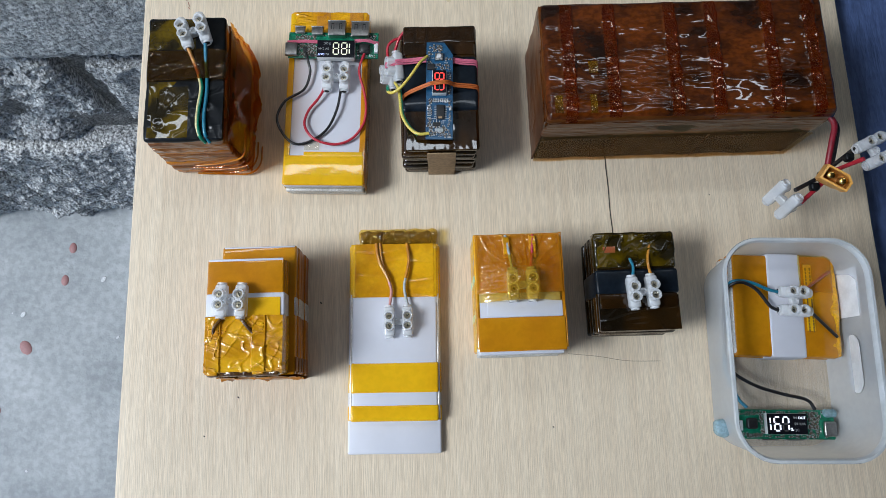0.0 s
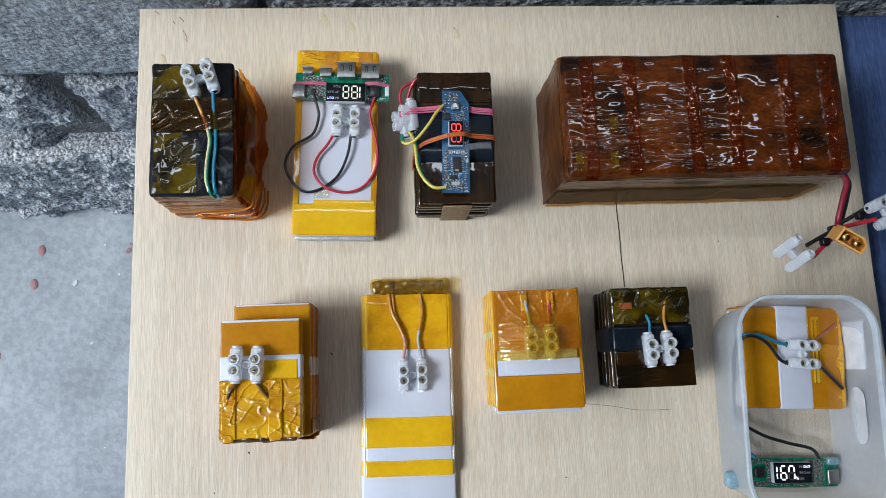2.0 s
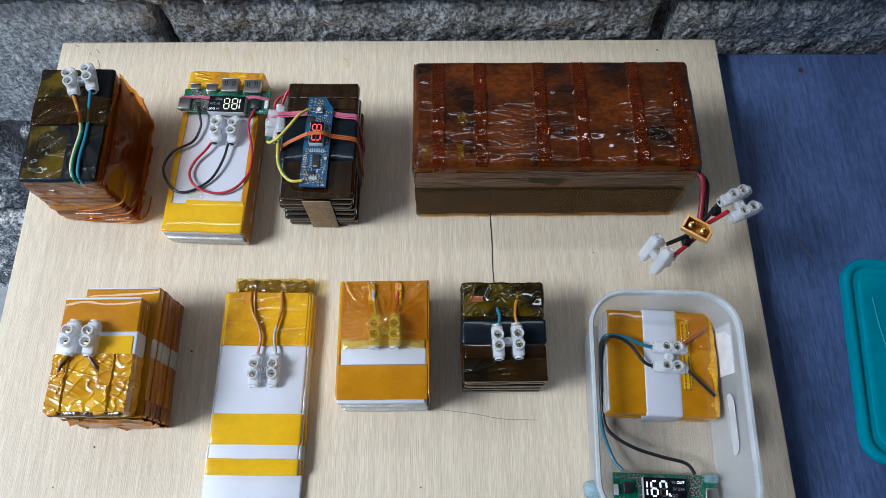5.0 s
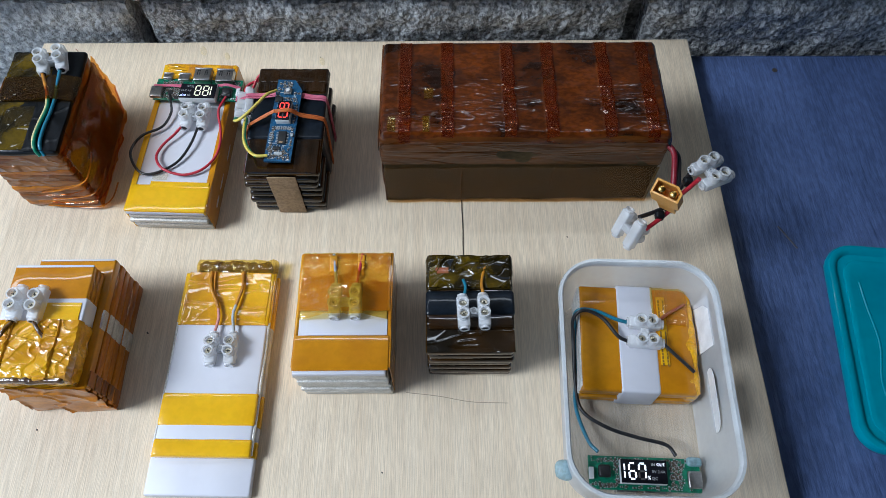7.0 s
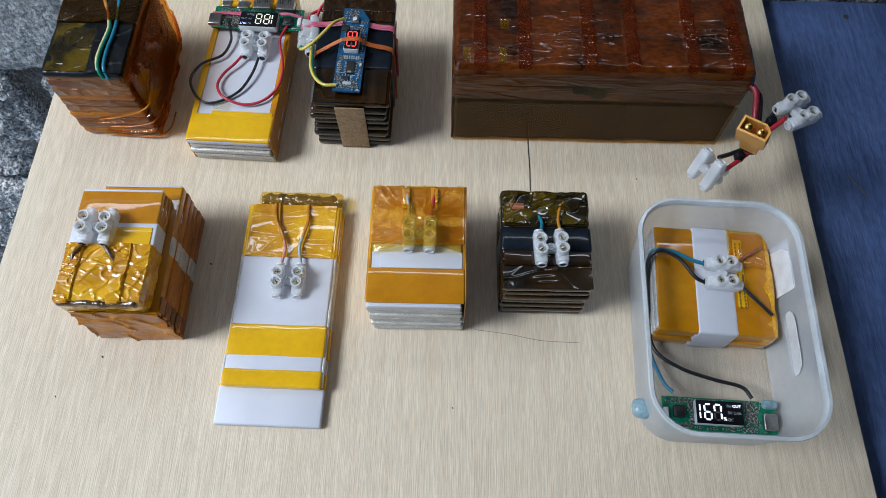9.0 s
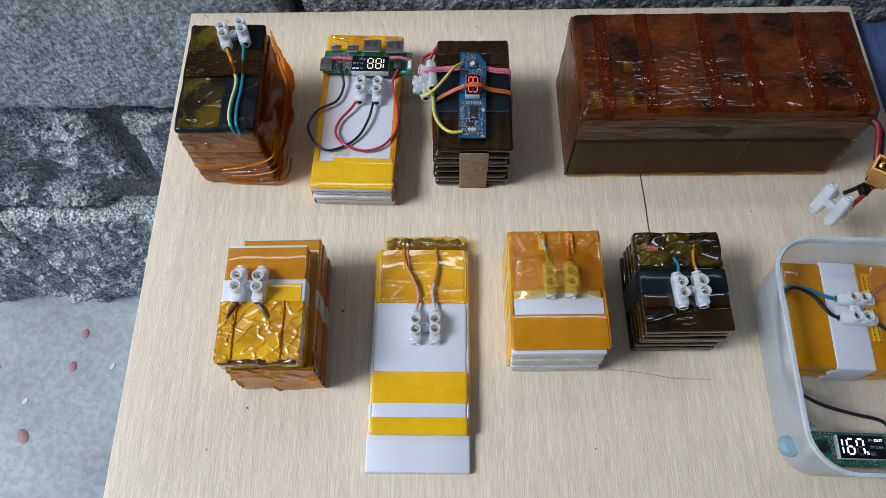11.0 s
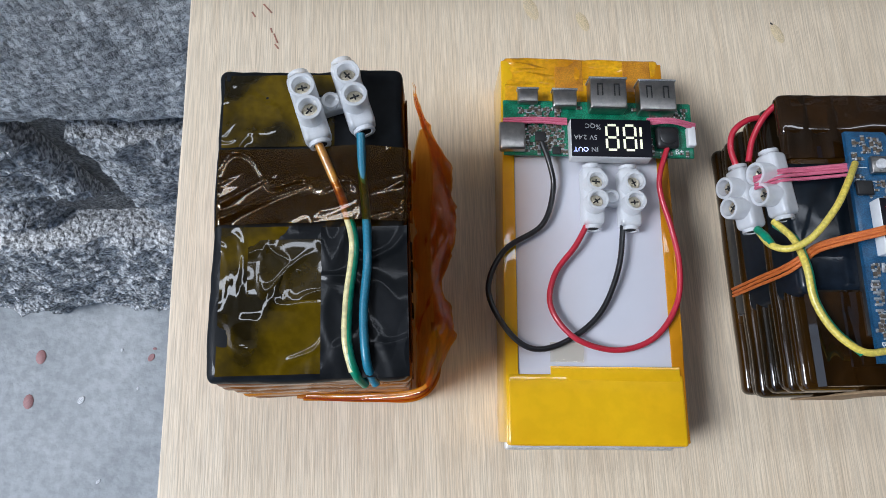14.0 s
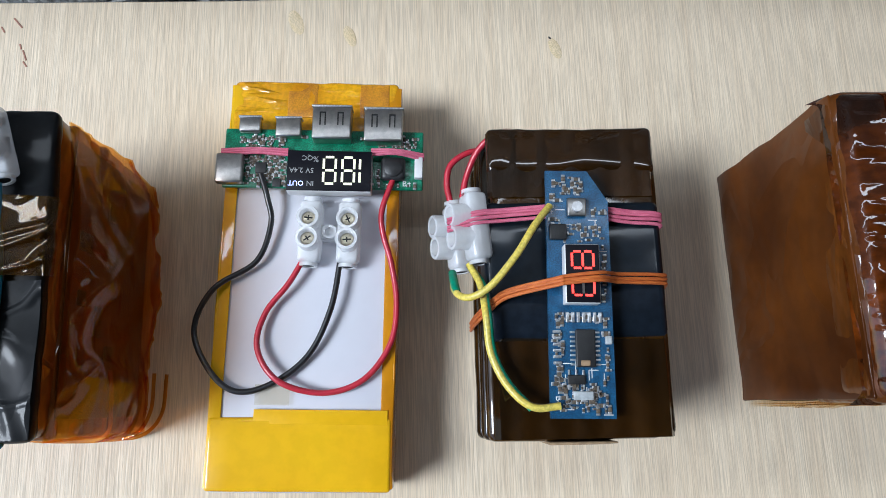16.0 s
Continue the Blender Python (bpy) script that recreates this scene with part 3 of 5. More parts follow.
part("tabletop", rbox(1.36, 0.70, 0.028, 0.003, 0.02, 0.0014, 14, 2.0, at=(0.0, -0.0, top_z - 0.028)), BLUE_PAINT, bench)
for x in (-0.6, 0.6):
    for y in (-0.28, 0.25):
        part("leg", rbox(0.06, 0.06, top_z - 0.028, 0.003, at=(x, y, 0)), BLUE_PAINT, bench)
part("nail_hole", revolve([(0.0026, 0), (0.002, 0.0008), (0, 0.0006)], 10), STAIN, bench, "dark nail hole", pose(0.685 - 0.72, -0.02 + 0.35, top_z + 0.0005))
part("scratch", rbox(0.0016, 0.024, 0.0003, 0.0001), mat("worn paint", (0.10, 0.10, 0.12), rough=0.7), bench, "dark scratch", pose(0.655 - 0.72, -0.2 + 0.35, top_z + 0.0008, 0, 0, 28))

lid = thing("box_lid", pose(0.729, -0.298, -0.0205, 0, 0, -5.4), "teal plastic food box lid lying on the blue bench", "lid")
R = lambda w, d, r: rounded_ring(w, d, r, 7)
bm = loft([(R(0.117, 0.164, 0.02), 0.0), (R(0.119, 0.166, 0.021), 0.006), (R(0.117, 0.164, 0.021), 0.0088), (R(0.112, 0.159, 0.019), 0.0095), (R(0.106, 0.153, 0.016), 0.0085), (R(0.103, 0.150, 0.015), 0.0058)], close_first=True, close_last=True)
part("rim", bm, TEAL, lid)
bm = loft([(R(0.094, 0.141, 0.014), 0.0055), (R(0.093, 0.140, 0.014), 0.0068), (R(0.088, 0.135, 0.012), 0.0074), (R(0.084, 0.131, 0.012), 0.0068)], close_last=True)
part("panel", bm, TEAL, lid)
part("ridge", tube([(-0.036, 0.05, 0.007), (-0.034, 0.03, 0.007), (-0.03, 0.0, 0.007), (-0.034, -0.03, 0.007), (-0.03, -0.055, 0.007)], 0.0010, 8, 0.4), TEAL, lid)


# ---- battery packs, back row ----
GROUP = "battery packs on the board"

# wrapped pack in black and amber tape
p = thing("battery_pack", pose(0.0655, -0.131, 0), "black battery pack wrapped in brown amber tape with coloured wires", "battery pack", GROUP)
part("body", rbox(0.056, 0.096, 0.074, 0.004, 0.004, 0.0008, 60, 1.0), SIDE_WRAP, p, "brown amber tape wrapped round the sides")
part("top_cover", rbox(0.0572, 0.0972, 0.006, 0.0028, 0.004, 0.0007, 70, 2.0, at=(0, 0, 0.0695)), BLACK_TAPE, p, "glossy black tape top")
film("tape_patch", 0.0340, 0.0240, creases(1, 70, 0.00035, 40, 120), OLIVE_FILM, p, "olive amber tape over black", pose(-0.0098, 0.034, 0.0759))
film("tape_patch", 0.0300, 0.0430, creases(2, 80, 0.0006, 26, 110), OLIVE_FILM, p, "olive amber tape over black", pose(-0.0104, -0.0250, 0.0759))
film("tape_patch", 0.0230, 0.0180, creases(3, 60, 0.0006, 40, 120), OLIVE, p, "darker deep amber tape", pose(-0.0060, -0.0165, 0.0761))
film("tape_patch", 0.0250, 0.0440, creases(5, 95, 0.0009, 30, 90), BLACK_TAPE, p, "crumpled black tape patch", pose(0.0162, -0.0260, 0.0762))
band = creases(6, 25, 0.0006, 22, 120, 0.8)


def over_wires(x, y):
    rise = 0.0024 * max(0.0, 1 - (abs(x - 0.0125) / 0.013) ** 2)
    fall = max(0.0, x - 0.0265)
    return band(x, y) + rise - fall * fall * 260 - max(0.0, -0.0275 - x) * 3


film("tape_band", 0.0600, 0.0235, over_wires, BAND_FILM, p, "brown amber tape band over the wires", pose(0.0005, 0.009, 0.0772))


def bulge(u, v):
    """Loose film standing off the side: u along the pack, v up from the board."""
    y, z = u, v + 0.037
    k = max(0.0, min(1.0, (0.078 - z) / 0.078))
    ends = max(0.25, min(1.0, (0.052 - abs(y)) / 0.022))
    out = 0.0150 * math.sin(math.pi * k ** 0.75) ** 0.8 * ends * (0.8 + 0.5 * noise.noise(Vector((y * 30, z * 26, 3))))
    near = min(1.0, k * 5)
    return 0.0014 + max(0.0, out + 0.0034 * near * noise.noise(Vector((y * 48, z * 40, 1))) * ends) + 0.0012 * near * (ridge(y, z, 2, 40, 16, 60, 0.10) + ridge(y, z, 5, -50, 18, 50, 0.09))


UPRIGHT = Matrix(((0, 0, 1, 0.0292), (1, 0, 0, -0.002), (0, 1, 0, 0.037), (0, 0, 0, 1)))
film("loose_film", 0.094, 0.0735, bulge, BROWN_FILM, p, "loose crumpled transparent brown tape", UPRIGHT, 0.0012, 0.0005)
for k in range(5):
    z = 0.004 + 0.0085 * k
    part("tape_strand", tube([(-0.012 + 0.004 * (k % 3), -0.0490, z * 0.55 + 0.002), (0.012, -0.0500 - 0.0006 * (k % 2), z * 0.75), (0.0300 + 0.0006 * k, -0.0505 + 0.0004 * k, z), (0.0385 - 0.0006 * k, -0.0430 + 0.001 * k, z * 1.12), (0.0400 - 0.0009 * k, -0.0280, z * 1.2)], 0.0007, 6, 0.35), BROWN_FILM if k % 2 else SHADED_AMBER, p, "gathered strand of amber tape")
# solid dark blocks on the side paint the shade of gaps between cells
for y, z, w, h in ((0.012, 0.050, 0.006, 0.008), (-0.006, 0.052, 0.005, 0.005), (-0.012, 0.040, 0.010, 0.005), (-0.022, 0.030, 0.005, 0.006), (0.026, 0.034, 0.006, 0.005)):
    part("cell_gap", rbox(0.0012, w, h, 0.0004, at=(0.0296, y, z)), HOLLOW_SHADE, p, "near-black block painting the shade of a cell gap")
for k in range(9):
    part("tape_fold", rbox(0.0566 + 0.0004 * (k % 3), 0.0968 + 0.0006 * (k % 2), 0.0085, 0.002, 0.004, 0.0007, 70, k * 3.0, at=(0, 0, 0.003 + 0.0068 * k), turn=Euler((radians(0.8 * math.sin(k * 2.1)), radians(4.0 * math.sin(k * 1.7)), 0)).to_matrix()), SIDE_WRAP if k % 3 else SHADED_AMBER, p, "overlapping tape turn")
terminal_block(p, pose(0.0065, 0.0345, 0.0755, 0, 0, 17))
for off, pts, mt, nm in ((0, ((0.0025, 0.022, 0.080), (0.0075, 0.010, 0.0785), (0.011, 0.001, 0.0775)), WIRE_AMBER, "wire"),
                         (0, ((0.011, 0.001, 0.0775), (0.0135, -0.010, 0.078), (0.0118, -0.026, 0.078), (0.0115, -0.038, 0.078), (0.0135, -0.0465, 0.0772), (0.016, -0.0495, 0.072)), WIRE_GREEN, "wire"),
                         (0, ((0.0105, 0.001, 0.0780), (0.0129, -0.010, 0.0785), (0.0112, -0.026, 0.0785), (0.0109, -0.038, 0.0785), (0.0128, -0.0465, 0.0776)), WIRE_CREAM, "wire_stripe"),
                         (0, ((0.0155, 0.024, 0.080), (0.0158, 0.012, 0.0785), (0.0168, 0.0, 0.0775), (0.0172, -0.015, 0.078), (0.0160, -0.03, 0.078), (0.0168, -0.044, 0.0775), (0.019, -0.0495, 0.072)), WIRE_BLUE, "wire")):
    wire(p, pts, mt, 0.0010 if nm == "wire_stripe" else 0.0013, nm)

part("dark_side", rbox(0.0006, 0.086, 0.060, 0.0002, at=(0.0292, 0, 0.004)), END_WRAP, p, "dark cells behind the loose film")

# flat pouch cells with a display module
p = thing("power_bank", pose(0.1612, -0.1265, 0, 0, 0, -2.3), "silver pouch cell stack with amber tape and green charger board", "power bank", GROUP)
for k in range(5):
    part("pouch_cell", rbox(0.0615, 0.1495, 0.0044, 0.0012, 0.02, 0.0003, 50, k, at=(0.0008 * math.sin(k * 2.3) - 0.0003 * k + 0.001, 0.0010 * math.cos(k * 1.9), 0.0053 * k)), FOIL if k == 4 else FOIL_EDGE, p, "flat silver pouch cell")

# dark box inside the stack paints the shade in the gaps between cells
part("core", rbox(0.0585, 0.1425, 0.0235, 0.001, at=(0, 0, 0.001)), CARD_DARK, p, "dark fill painting the shade between the cells")


def channel(x0, x1, lip, y0, y1, z, mt, parent, label, left=True):
    """Tape folded from the top face down one side."""
    bm = bmesh.new()
    rbox(lip, y1 - y0, 0.0006, 0.00025, 0.012, 0.00012, 60, lip * 90, at=((x0 + lip / 2) if left else (x1 - lip / 2), (y0 + y1) / 2, z), bm=bm)
    rbox(0.0007, y1 - y0, z + 0.0006, 0.0003, 0.01, 0.0005, 60, lip * 50, at=(x0 if left else x1, (y0 + y1) / 2, 0), bm=bm)
    return part("side_tape", bm, mt, parent, label)


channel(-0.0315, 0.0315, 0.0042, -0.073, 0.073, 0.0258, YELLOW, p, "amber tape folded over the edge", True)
# the right edge takes a deeper orange than the left
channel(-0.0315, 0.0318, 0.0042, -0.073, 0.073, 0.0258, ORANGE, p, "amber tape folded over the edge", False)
part("tape_band", rbox(0.0628, 0.0245, 0.0058, 0.0012, 0.008, 0.0002, 60, 2, at=(0, -0.0618, 0.0212)), YELLOW, p, "smooth amber tape band")
part("tape_patch", rbox(0.046, 0.005, 0.0004, 0.0002, at=(0.007, -0.0494, 0.0266)), YELLOW, p)
part("tape_end", rbox(0.0622, 0.030, 0.0262, 0.0018, 0.004, 0.0006, 90, 3, at=(0, 0.060, 0.0004)), ORANGE_CRINKLED, p, "folded orange tape end")
for x in (-0.009, 0.018):
    part("tape_fold", rbox(0.011, 0.0135, 0.0005, 0.0002, 0.003, 0.0002, 90, x * 30, at=(x + 0.004, 0.0672, 0.0262)), WIRE_AMBER, p)
pcb = part("circuit_board", rbox(0.0725, 0.0225, 0.0016, 0.0006, at=(0.0045, 0.0425, 0.0295)), GREEN_PCB, p, "green circuit board")
PZ = 0.0311


for x, y, w, d, h, sl in ((-0.0225, 0.0545, 0.0078, 0.0058, 0.0028, False), (-0.0085, 0.0535, 0.0092, 0.0072, 0.0033, False), (0.0075, 0.0545, 0.0140, 0.0125, 0.0060, True), (0.0262, 0.0540, 0.0140, 0.0125, 0.0060, True)):
    bm = rbox(w, d, h, 0.0007)
    rbox(w * 0.82, 0.0004, h * 0.7, 0.0001, at=(0, d / 2 + 0.0001, h * 0.15), bm=bm)
    ob = part("usb_port", bm, STEEL, pcb, "steel socket", pose(x, y, PZ))
    part("socket_lip", rbox(w + 0.0006, 0.0007, h + 0.0004, 0.0002), TIN, p, "", pose(x, y + d / 2, PZ - 0.0001))
    if sl:
        q = bmesh.new()
        for s in (-1, 1):
            for t in (-1, 1):
                rbox(0.0005, 0.0048, 0.0002, 0.0001, at=(s * 0.0032 + t * 0.0009, 0.0012, h), bm=q)
            rbox(0.0023, 0.0006, 0.0002, 0.0001, at=(s * 0.0032, 0.0036, h), bm=q)
        part("spring_slot", q, HOLLOW_SHADE, p, "", pose(x, y, PZ))
ob = part("usb_port", rbox(0.0098, 0.0112, 0.0036, 0.0010), STEEL, pcb, "dull steel side socket", pose(-0.0288, 0.0375, PZ))
part("inductor", revolve([(0.0034, 0.003), (0.0034, 0.0038), (0.0030, 0.0041), (0, 0.0041)], 20, None, rbox(0.0088, 0.0088, 0.0034, 0.0016)), CHIP, pcb, "round black inductor", pose(0.0300, 0.0385, PZ))
part("switch", rbox(0.0030, 0.0078, 0.003, 0.0004), WHITE_PLASTIC, pcb, "small white switch", pose(0.0392, 0.0390, PZ))
for j, (x, y, w, d) in enumerate(((-0.0180, 0.0385, 0.004, 0.004), (0.0205, 0.0365, 0.003, 0.008), (-0.0120, 0.0330, 0.003, 0.003))):
    part("chip", rbox(w, d, 0.001, 0.0002), CHIP, pcb, "black chip", pose(x, y, PZ))
b1, b2 = small_parts(0.070, 0.021, 230, 11, ((-0.013, -0.0075, 0.019, 0.008), (-0.038, -0.009, -0.029, 0.006), (0.021, -0.008, 0.038, 0.005)))
for nm, q, mt in (("tiny_component", b1, CAPS), ("solder", b2, TIN)):
    tagged(part(nm, q, mt, pcb, "", pose(0.0045, 0.0415, PZ)), kind="stuff")
for words, x, y in (("B-", -0.0177, 0.0350), ("B+", 0.0350, 0.0335)):
    text(pcb, "board_word", words, 0.0030, pose(x, y, PZ + 0.0001), PALE)
disp = part("display", rbox(0.0300, 0.0152, 0.0058, 0.0005, at=(0, 0, 0)), WHITE_PLASTIC, p, "white display housing", pose(0.0075, 0.0360, PZ))
part("display_face", rbox(0.0298, 0.0148, 0.0006, 0.0002), DISPLAY, disp, "black display face", pose(0, 0.0, 0.0057))
F = pose(0, 0, 0.0065, 0, 0, 180)
for dx, what in ((-0.0108, "i"), (-0.0068, "8"), (-0.0002, "8")):
    digit(disp, what, 0.0042, 0.0098, F @ pose(dx if what != "i" else dx - 0.0022, 0, 0), LIT_PALE)
text(disp, "percent_mark", "%", 0.0030, F @ pose(0.0048, -0.0042, 0), GREY_PRINT)
for words, x, y, mt in (("IN", 0.0065, 0.0048, GREY_PRINT), ("OUT", 0.0115, 0.0048, LIT_BLUE), ("5V", 0.0068, 0.0, GREY_PRINT), ("2.4A", 0.0116, 0.0, GREY_PRINT), ("QC", 0.0078, -0.0046, GREY_PRINT)):
    text(disp, "display_word", words, 0.0026, F @ pose(x, y, 0), mt)
for k in range(3):
    o = 0.0010 * (k - 1)
    part("rubber_band", tube([(-0.0322, 0.0436 + o, 0.0332), (-0.02, 0.0445 + o * 0.8, 0.0332 + 0.0003 * (k % 2)), (-0.008, 0.0440 + o, 0.0335)], 0.00055, 6), PINK_BAND, p, "pink rubber band")
    part("rubber_band", tube([(0.0220, 0.0440 + o, 0.0350), (0.031, 0.0440 + o * 0.7, 0.0360), (0.0410, 0.0432 + o, 0.0330)], 0.00055, 6), PINK_BAND, p, "pink rubber band")
terminal_block(p, pose(0.0078, 0.0150, 0.0263, 0, 0, -1))


def local(pts, ob):
    inv = ob.matrix_basis.inverted()
    return [inv @ Vector(q) for q in pts]


wire(p, local(((0.145, -0.090, 0.0325), (0.1475, -0.099, 0.032), (0.1485, -0.108, 0.030), (0.1435, -0.1215, 0.0295), (0.1290, -0.131, 0.030), (0.1225, -0.145, 0.029), (0.128, -0.159, 0.0285), (0.137, -0.1665, 0.028), (0.149, -0.1645, 0.028), (0.162, -0.155, 0.0285), (0.170, -0.139, 0.0300), (0.1735, -0.121, 0.0305)), p), WIRE_BLACK)
wire(p, local(((0.1925, -0.093, 0.0325), (0.1885, -0.104, 0.032), (0.1885, -0.112, 0.031), (0.1915, -0.124, 0.0295), (0.1930, -0.138, 0.029), (0.1905, -0.152, 0.0285), (0.181, -0.164, 0.0285), (0.167, -0.168, 0.0285), (0.152, -0.1635, 0.0305), (0.1445, -0.152, 0.0295), (0.147, -0.140, 0.029), (0.155, -0.130, 0.030), (0.1605, -0.121, 0.0305)), p), WIRE_RED)
part("clear_tape", rbox(0.012, 0.007, 0.0004, 0.0002, 0.002, 0.0002, 90, 1, at=(-0.010, -0.0420, 0.0268)), CLEAR_FILM, p, "bit of clear tape")

# black cell stack with a blue board
p = thing("battery_pack", pose(0.252, -0.1345, 0, 0, 0, -0.6), "stack of black pouch cells with rubber bands and a blue board", "battery pack", GROUP)
for k in range(8):
    dx = 0.0012 * math.sin(k * 2.1) - (0.0015 if k < 7 else 0)
    part("pouch_cell", rbox(0.0565 if k < 7 else 0.0555, 0.101, 0.0064, 0.0027, 0.008, 0.0004, 50, k, at=(dx, 0.0008 * math.cos(k * 1.7), 0.00685 * k)), BLACK_CELL, p, "black amber-taped pouch cell")
part("tape_band", rbox(0.0586, 0.046, 0.050, 0.003, 0.008, 0.0002, 60, 4, at=(-0.0006, 0.003, 0.0052)), BLACK_BAND, p, "black tape band")
part("tape_end", rbox(0.0562, 0.016, 0.006, 0.0022, 0.003, 0.0006, 90, 6, at=(0, 0.0433, 0.0495)), BROWN_BAND, p, "brown amber tape end")
lower = creases(11, 90, 0.00006, 14, 150, 0.3)
for y, d in ((-0.0350, 0.0300), (0.0385, 0.0230)):
    film("tape_film", 0.0560, d, lambda x, q: lower(x, q) + 0.0003 * math.cos(x / 0.0095 * 2 * math.pi) - max(0.0, abs(x) - 0.0262) * 1.5, BROWN_BAND, p, "glossy brown amber tape with long folds", pose(0.0, y, 0.0553), 0.0008)
part("paper_strip", rbox(0.0215, 0.0007, 0.050, 0.0003, 0.006, 0.0003, 60, 3, at=(0.0, -0.0516, 0.001)), KRAFT, p, "kraft paper strip on the end")
TOP = 0.0545
bm = bmesh.new()
outline = [(-0.0100, -0.039), (0.0100, -0.039), (0.0100, 0.029), (0.0035, 0.039), (-0.0100, 0.039)]
loft([(outline, 0.0), (outline, 0.0016)], True, True, bm)
BP = pose(-0.0008, -0.005, TOP + 0.0045, 0, 0, -1.6)
pcb = part("circuit_board", bm, BLUE_PCB, p, "blue circuit board with a cut corner", BP, smooth=False)
part("foam_pad", rbox(0.018, 0.06, 0.0046, 0.0008), CHIP, p, "black foam pad", pose(-0.0008, -0.005, TOP - 0.0004, 0, 0, -1.6))
for nm, x, y, w, d, h, mt in (("button_frame", -0.0005, 0.0265, 0.006, 0.006, 0.002, STEEL), ("chip", -0.0065, 0.0185, 0.0055, 0.005, 0.0015, CHIP), ("chip", 0.0010, -0.0180, 0.0060, 0.0115, 0.0016, CHIP), ("chip", -0.0020, -0.0275, 0.0055, 0.0028, 0.0012, CHIP), ("capacitor", 0.0082, -0.0155, 0.0020, 0.0026, 0.0018, WIRE_GREY), ("capacitor", 0.0008, -0.0225, 0.003, 0.0018, 0.0018, KRAFT), ("resistor", 0.0, -0.0322, 0.0062, 0.0026, 0.0010, WIRE_GREY)):
    part(nm, rbox(w, d, h, 0.0004), mt, pcb, "", pose(x, y, 0.0016))
part("button", revolve([(0.0017, 0.002), (0.0017, 0.003), (0, 0.0032)], 14), PALE, pcb, "small round button", pose(-0.0005, 0.0265, 0.0016))
pins = bmesh.new()
for s in (-1, 1):
    for k in range(8):
        rbox(0.0016, 0.0006, 0.0005, 0.0001, at=(0.0010 + s * 0.0038, -0.0180 - 0.0049 + 0.0014 * k, 0.0017), bm=pins)
    for k in range(3):
        rbox(0.0006, 0.0016, 0.0005, 0.0001, at=(-0.0020 - 0.0022 + 0.0022 * k, -0.0275 + s * 0.0022, 0.0017), bm=pins)
for k in range(7):
    rbox(0.0011, 0.0032, 0.0006, 0.0002, at=(-0.0042 + 0.0017 * k, -0.0085, 0.0017), bm=pins)
for k in range(6):
    rbox(0.0026, 0.0009, 0.0006, 0.0002, at=(-0.0076, -0.0165 + 0.0019 * k - 0.006, 0.0017), bm=pins)
tagged(part("solder_pin", pins, TIN, pcb, ""), kind="stuff")
b1, b2 = small_parts(0.0196, 0.076, 170, 5, ((-0.008, -0.0065, 0.0065, 0.0145), (-0.005, -0.026, 0.0065, -0.010), (0.0025, 0.027, 0.012, 0.04), (-0.0055, 0.0225, 0.0035, 0.0305)))
for nm, q, mt in (("tiny_component", b1, CAPS), ("solder", b2, TIN)):
    tagged(part(nm, q, mt, pcb, "", pose(0, 0, 0.0016)), kind="stuff")
silk = bmesh.new()
for k in range(26):
    rnd2 = random.Random(k)
    x, y = rnd2.uniform(-0.0082, 0.0082), rnd2.choice((rnd2.uniform(-0.038, -0.022), rnd2.uniform(0.012, 0.034)))
    rbox(*rnd2.choice(((0.003, 0.0003), (0.0003, 0.003))), 0.00008, 0.00003, at=(min(x, 0.002) if y > 0.026 else x, y, 0.0016), bm=silk)
tagged(part("silk_line", silk, PALE, pcb), kind="stuff")
text(pcb, "board_word", "B+", 0.0028, pose(-0.0085, 0.0262, 0.0017, 0, 0, -90), PALE)
text(pcb, "board_word", "B-", 0.0028, pose(-0.0075, -0.0335, 0.0017, 0, 0, -90), PALE)
disp = part("display", rbox(0.0108, 0.0185, 0.0050, 0.0004), WHITE_PLASTIC, p, "white two-figure display", BP @ pose(0.0, 0.0045, 0.0016))
part("display_face", rbox(0.0103, 0.0180, 0.0004, 0.0001), DISPLAY, disp, "dark display face", pose(0, 0, 0.0049))
for y, what in ((0.0042, "8"), (-0.0042, "0")):
    digit(disp, what, 0.0052, 0.0066, pose(0, y, 0.0054, 0, 0, -90), LIT_RED, DIM, 0.2)
term = terminal_block(p, pose(-0.0315, 0.0175, 0.0465, 0, -68, 5), True)
wire(p, local(((0.2430, -0.1125, 0.0625), (0.237, -0.120, 0.0665), (0.231, -0.129, 0.0670), (0.223, -0.138, 0.0650), (0.2165, -0.1410, 0.0620), (0.2125, -0.1385, 0.058), (0.2120, -0.1315, 0.052)), p), WIRE_YELLOW, 0.00115)
wire(p, local(((0.2175, -0.1290, 0.053), (0.2205, -0.137, 0.058), (0.2215, -0.147, 0.0610), (0.2225, -0.158, 0.0605), (0.227, -0.168, 0.0610), (0.234, -0.1745, 0.0625), (0.2425, -0.1745, 0.0625)), p), WIRE_YELLOW, 0.00115)
wire(p, local(((0.2180, -0.1300, 0.0525), (0.2213, -0.137, 0.0575), (0.2223, -0.147, 0.0605), (0.2233, -0.158, 0.0600), (0.2276, -0.1676, 0.0605), (0.234, -0.1751, 0.0620)), p), WIRE_GREEN, 0.0012, "wire_stripe")
wire(p, local(((0.2120, -0.1315, 0.052), (0.2122, -0.1350, 0.056), (0.2128, -0.1388, 0.0582)), p), WIRE_GREEN, 0.00135, "wire_end")
wire(p, local(((0.237, -0.0835, 0.0515), (0.229, -0.0840, 0.0530), (0.2225, -0.0885, 0.0500), (0.2185, -0.0960, 0.046), (0.2165, -0.1040, 0.0445)), p), WIRE_RED, 0.0011)
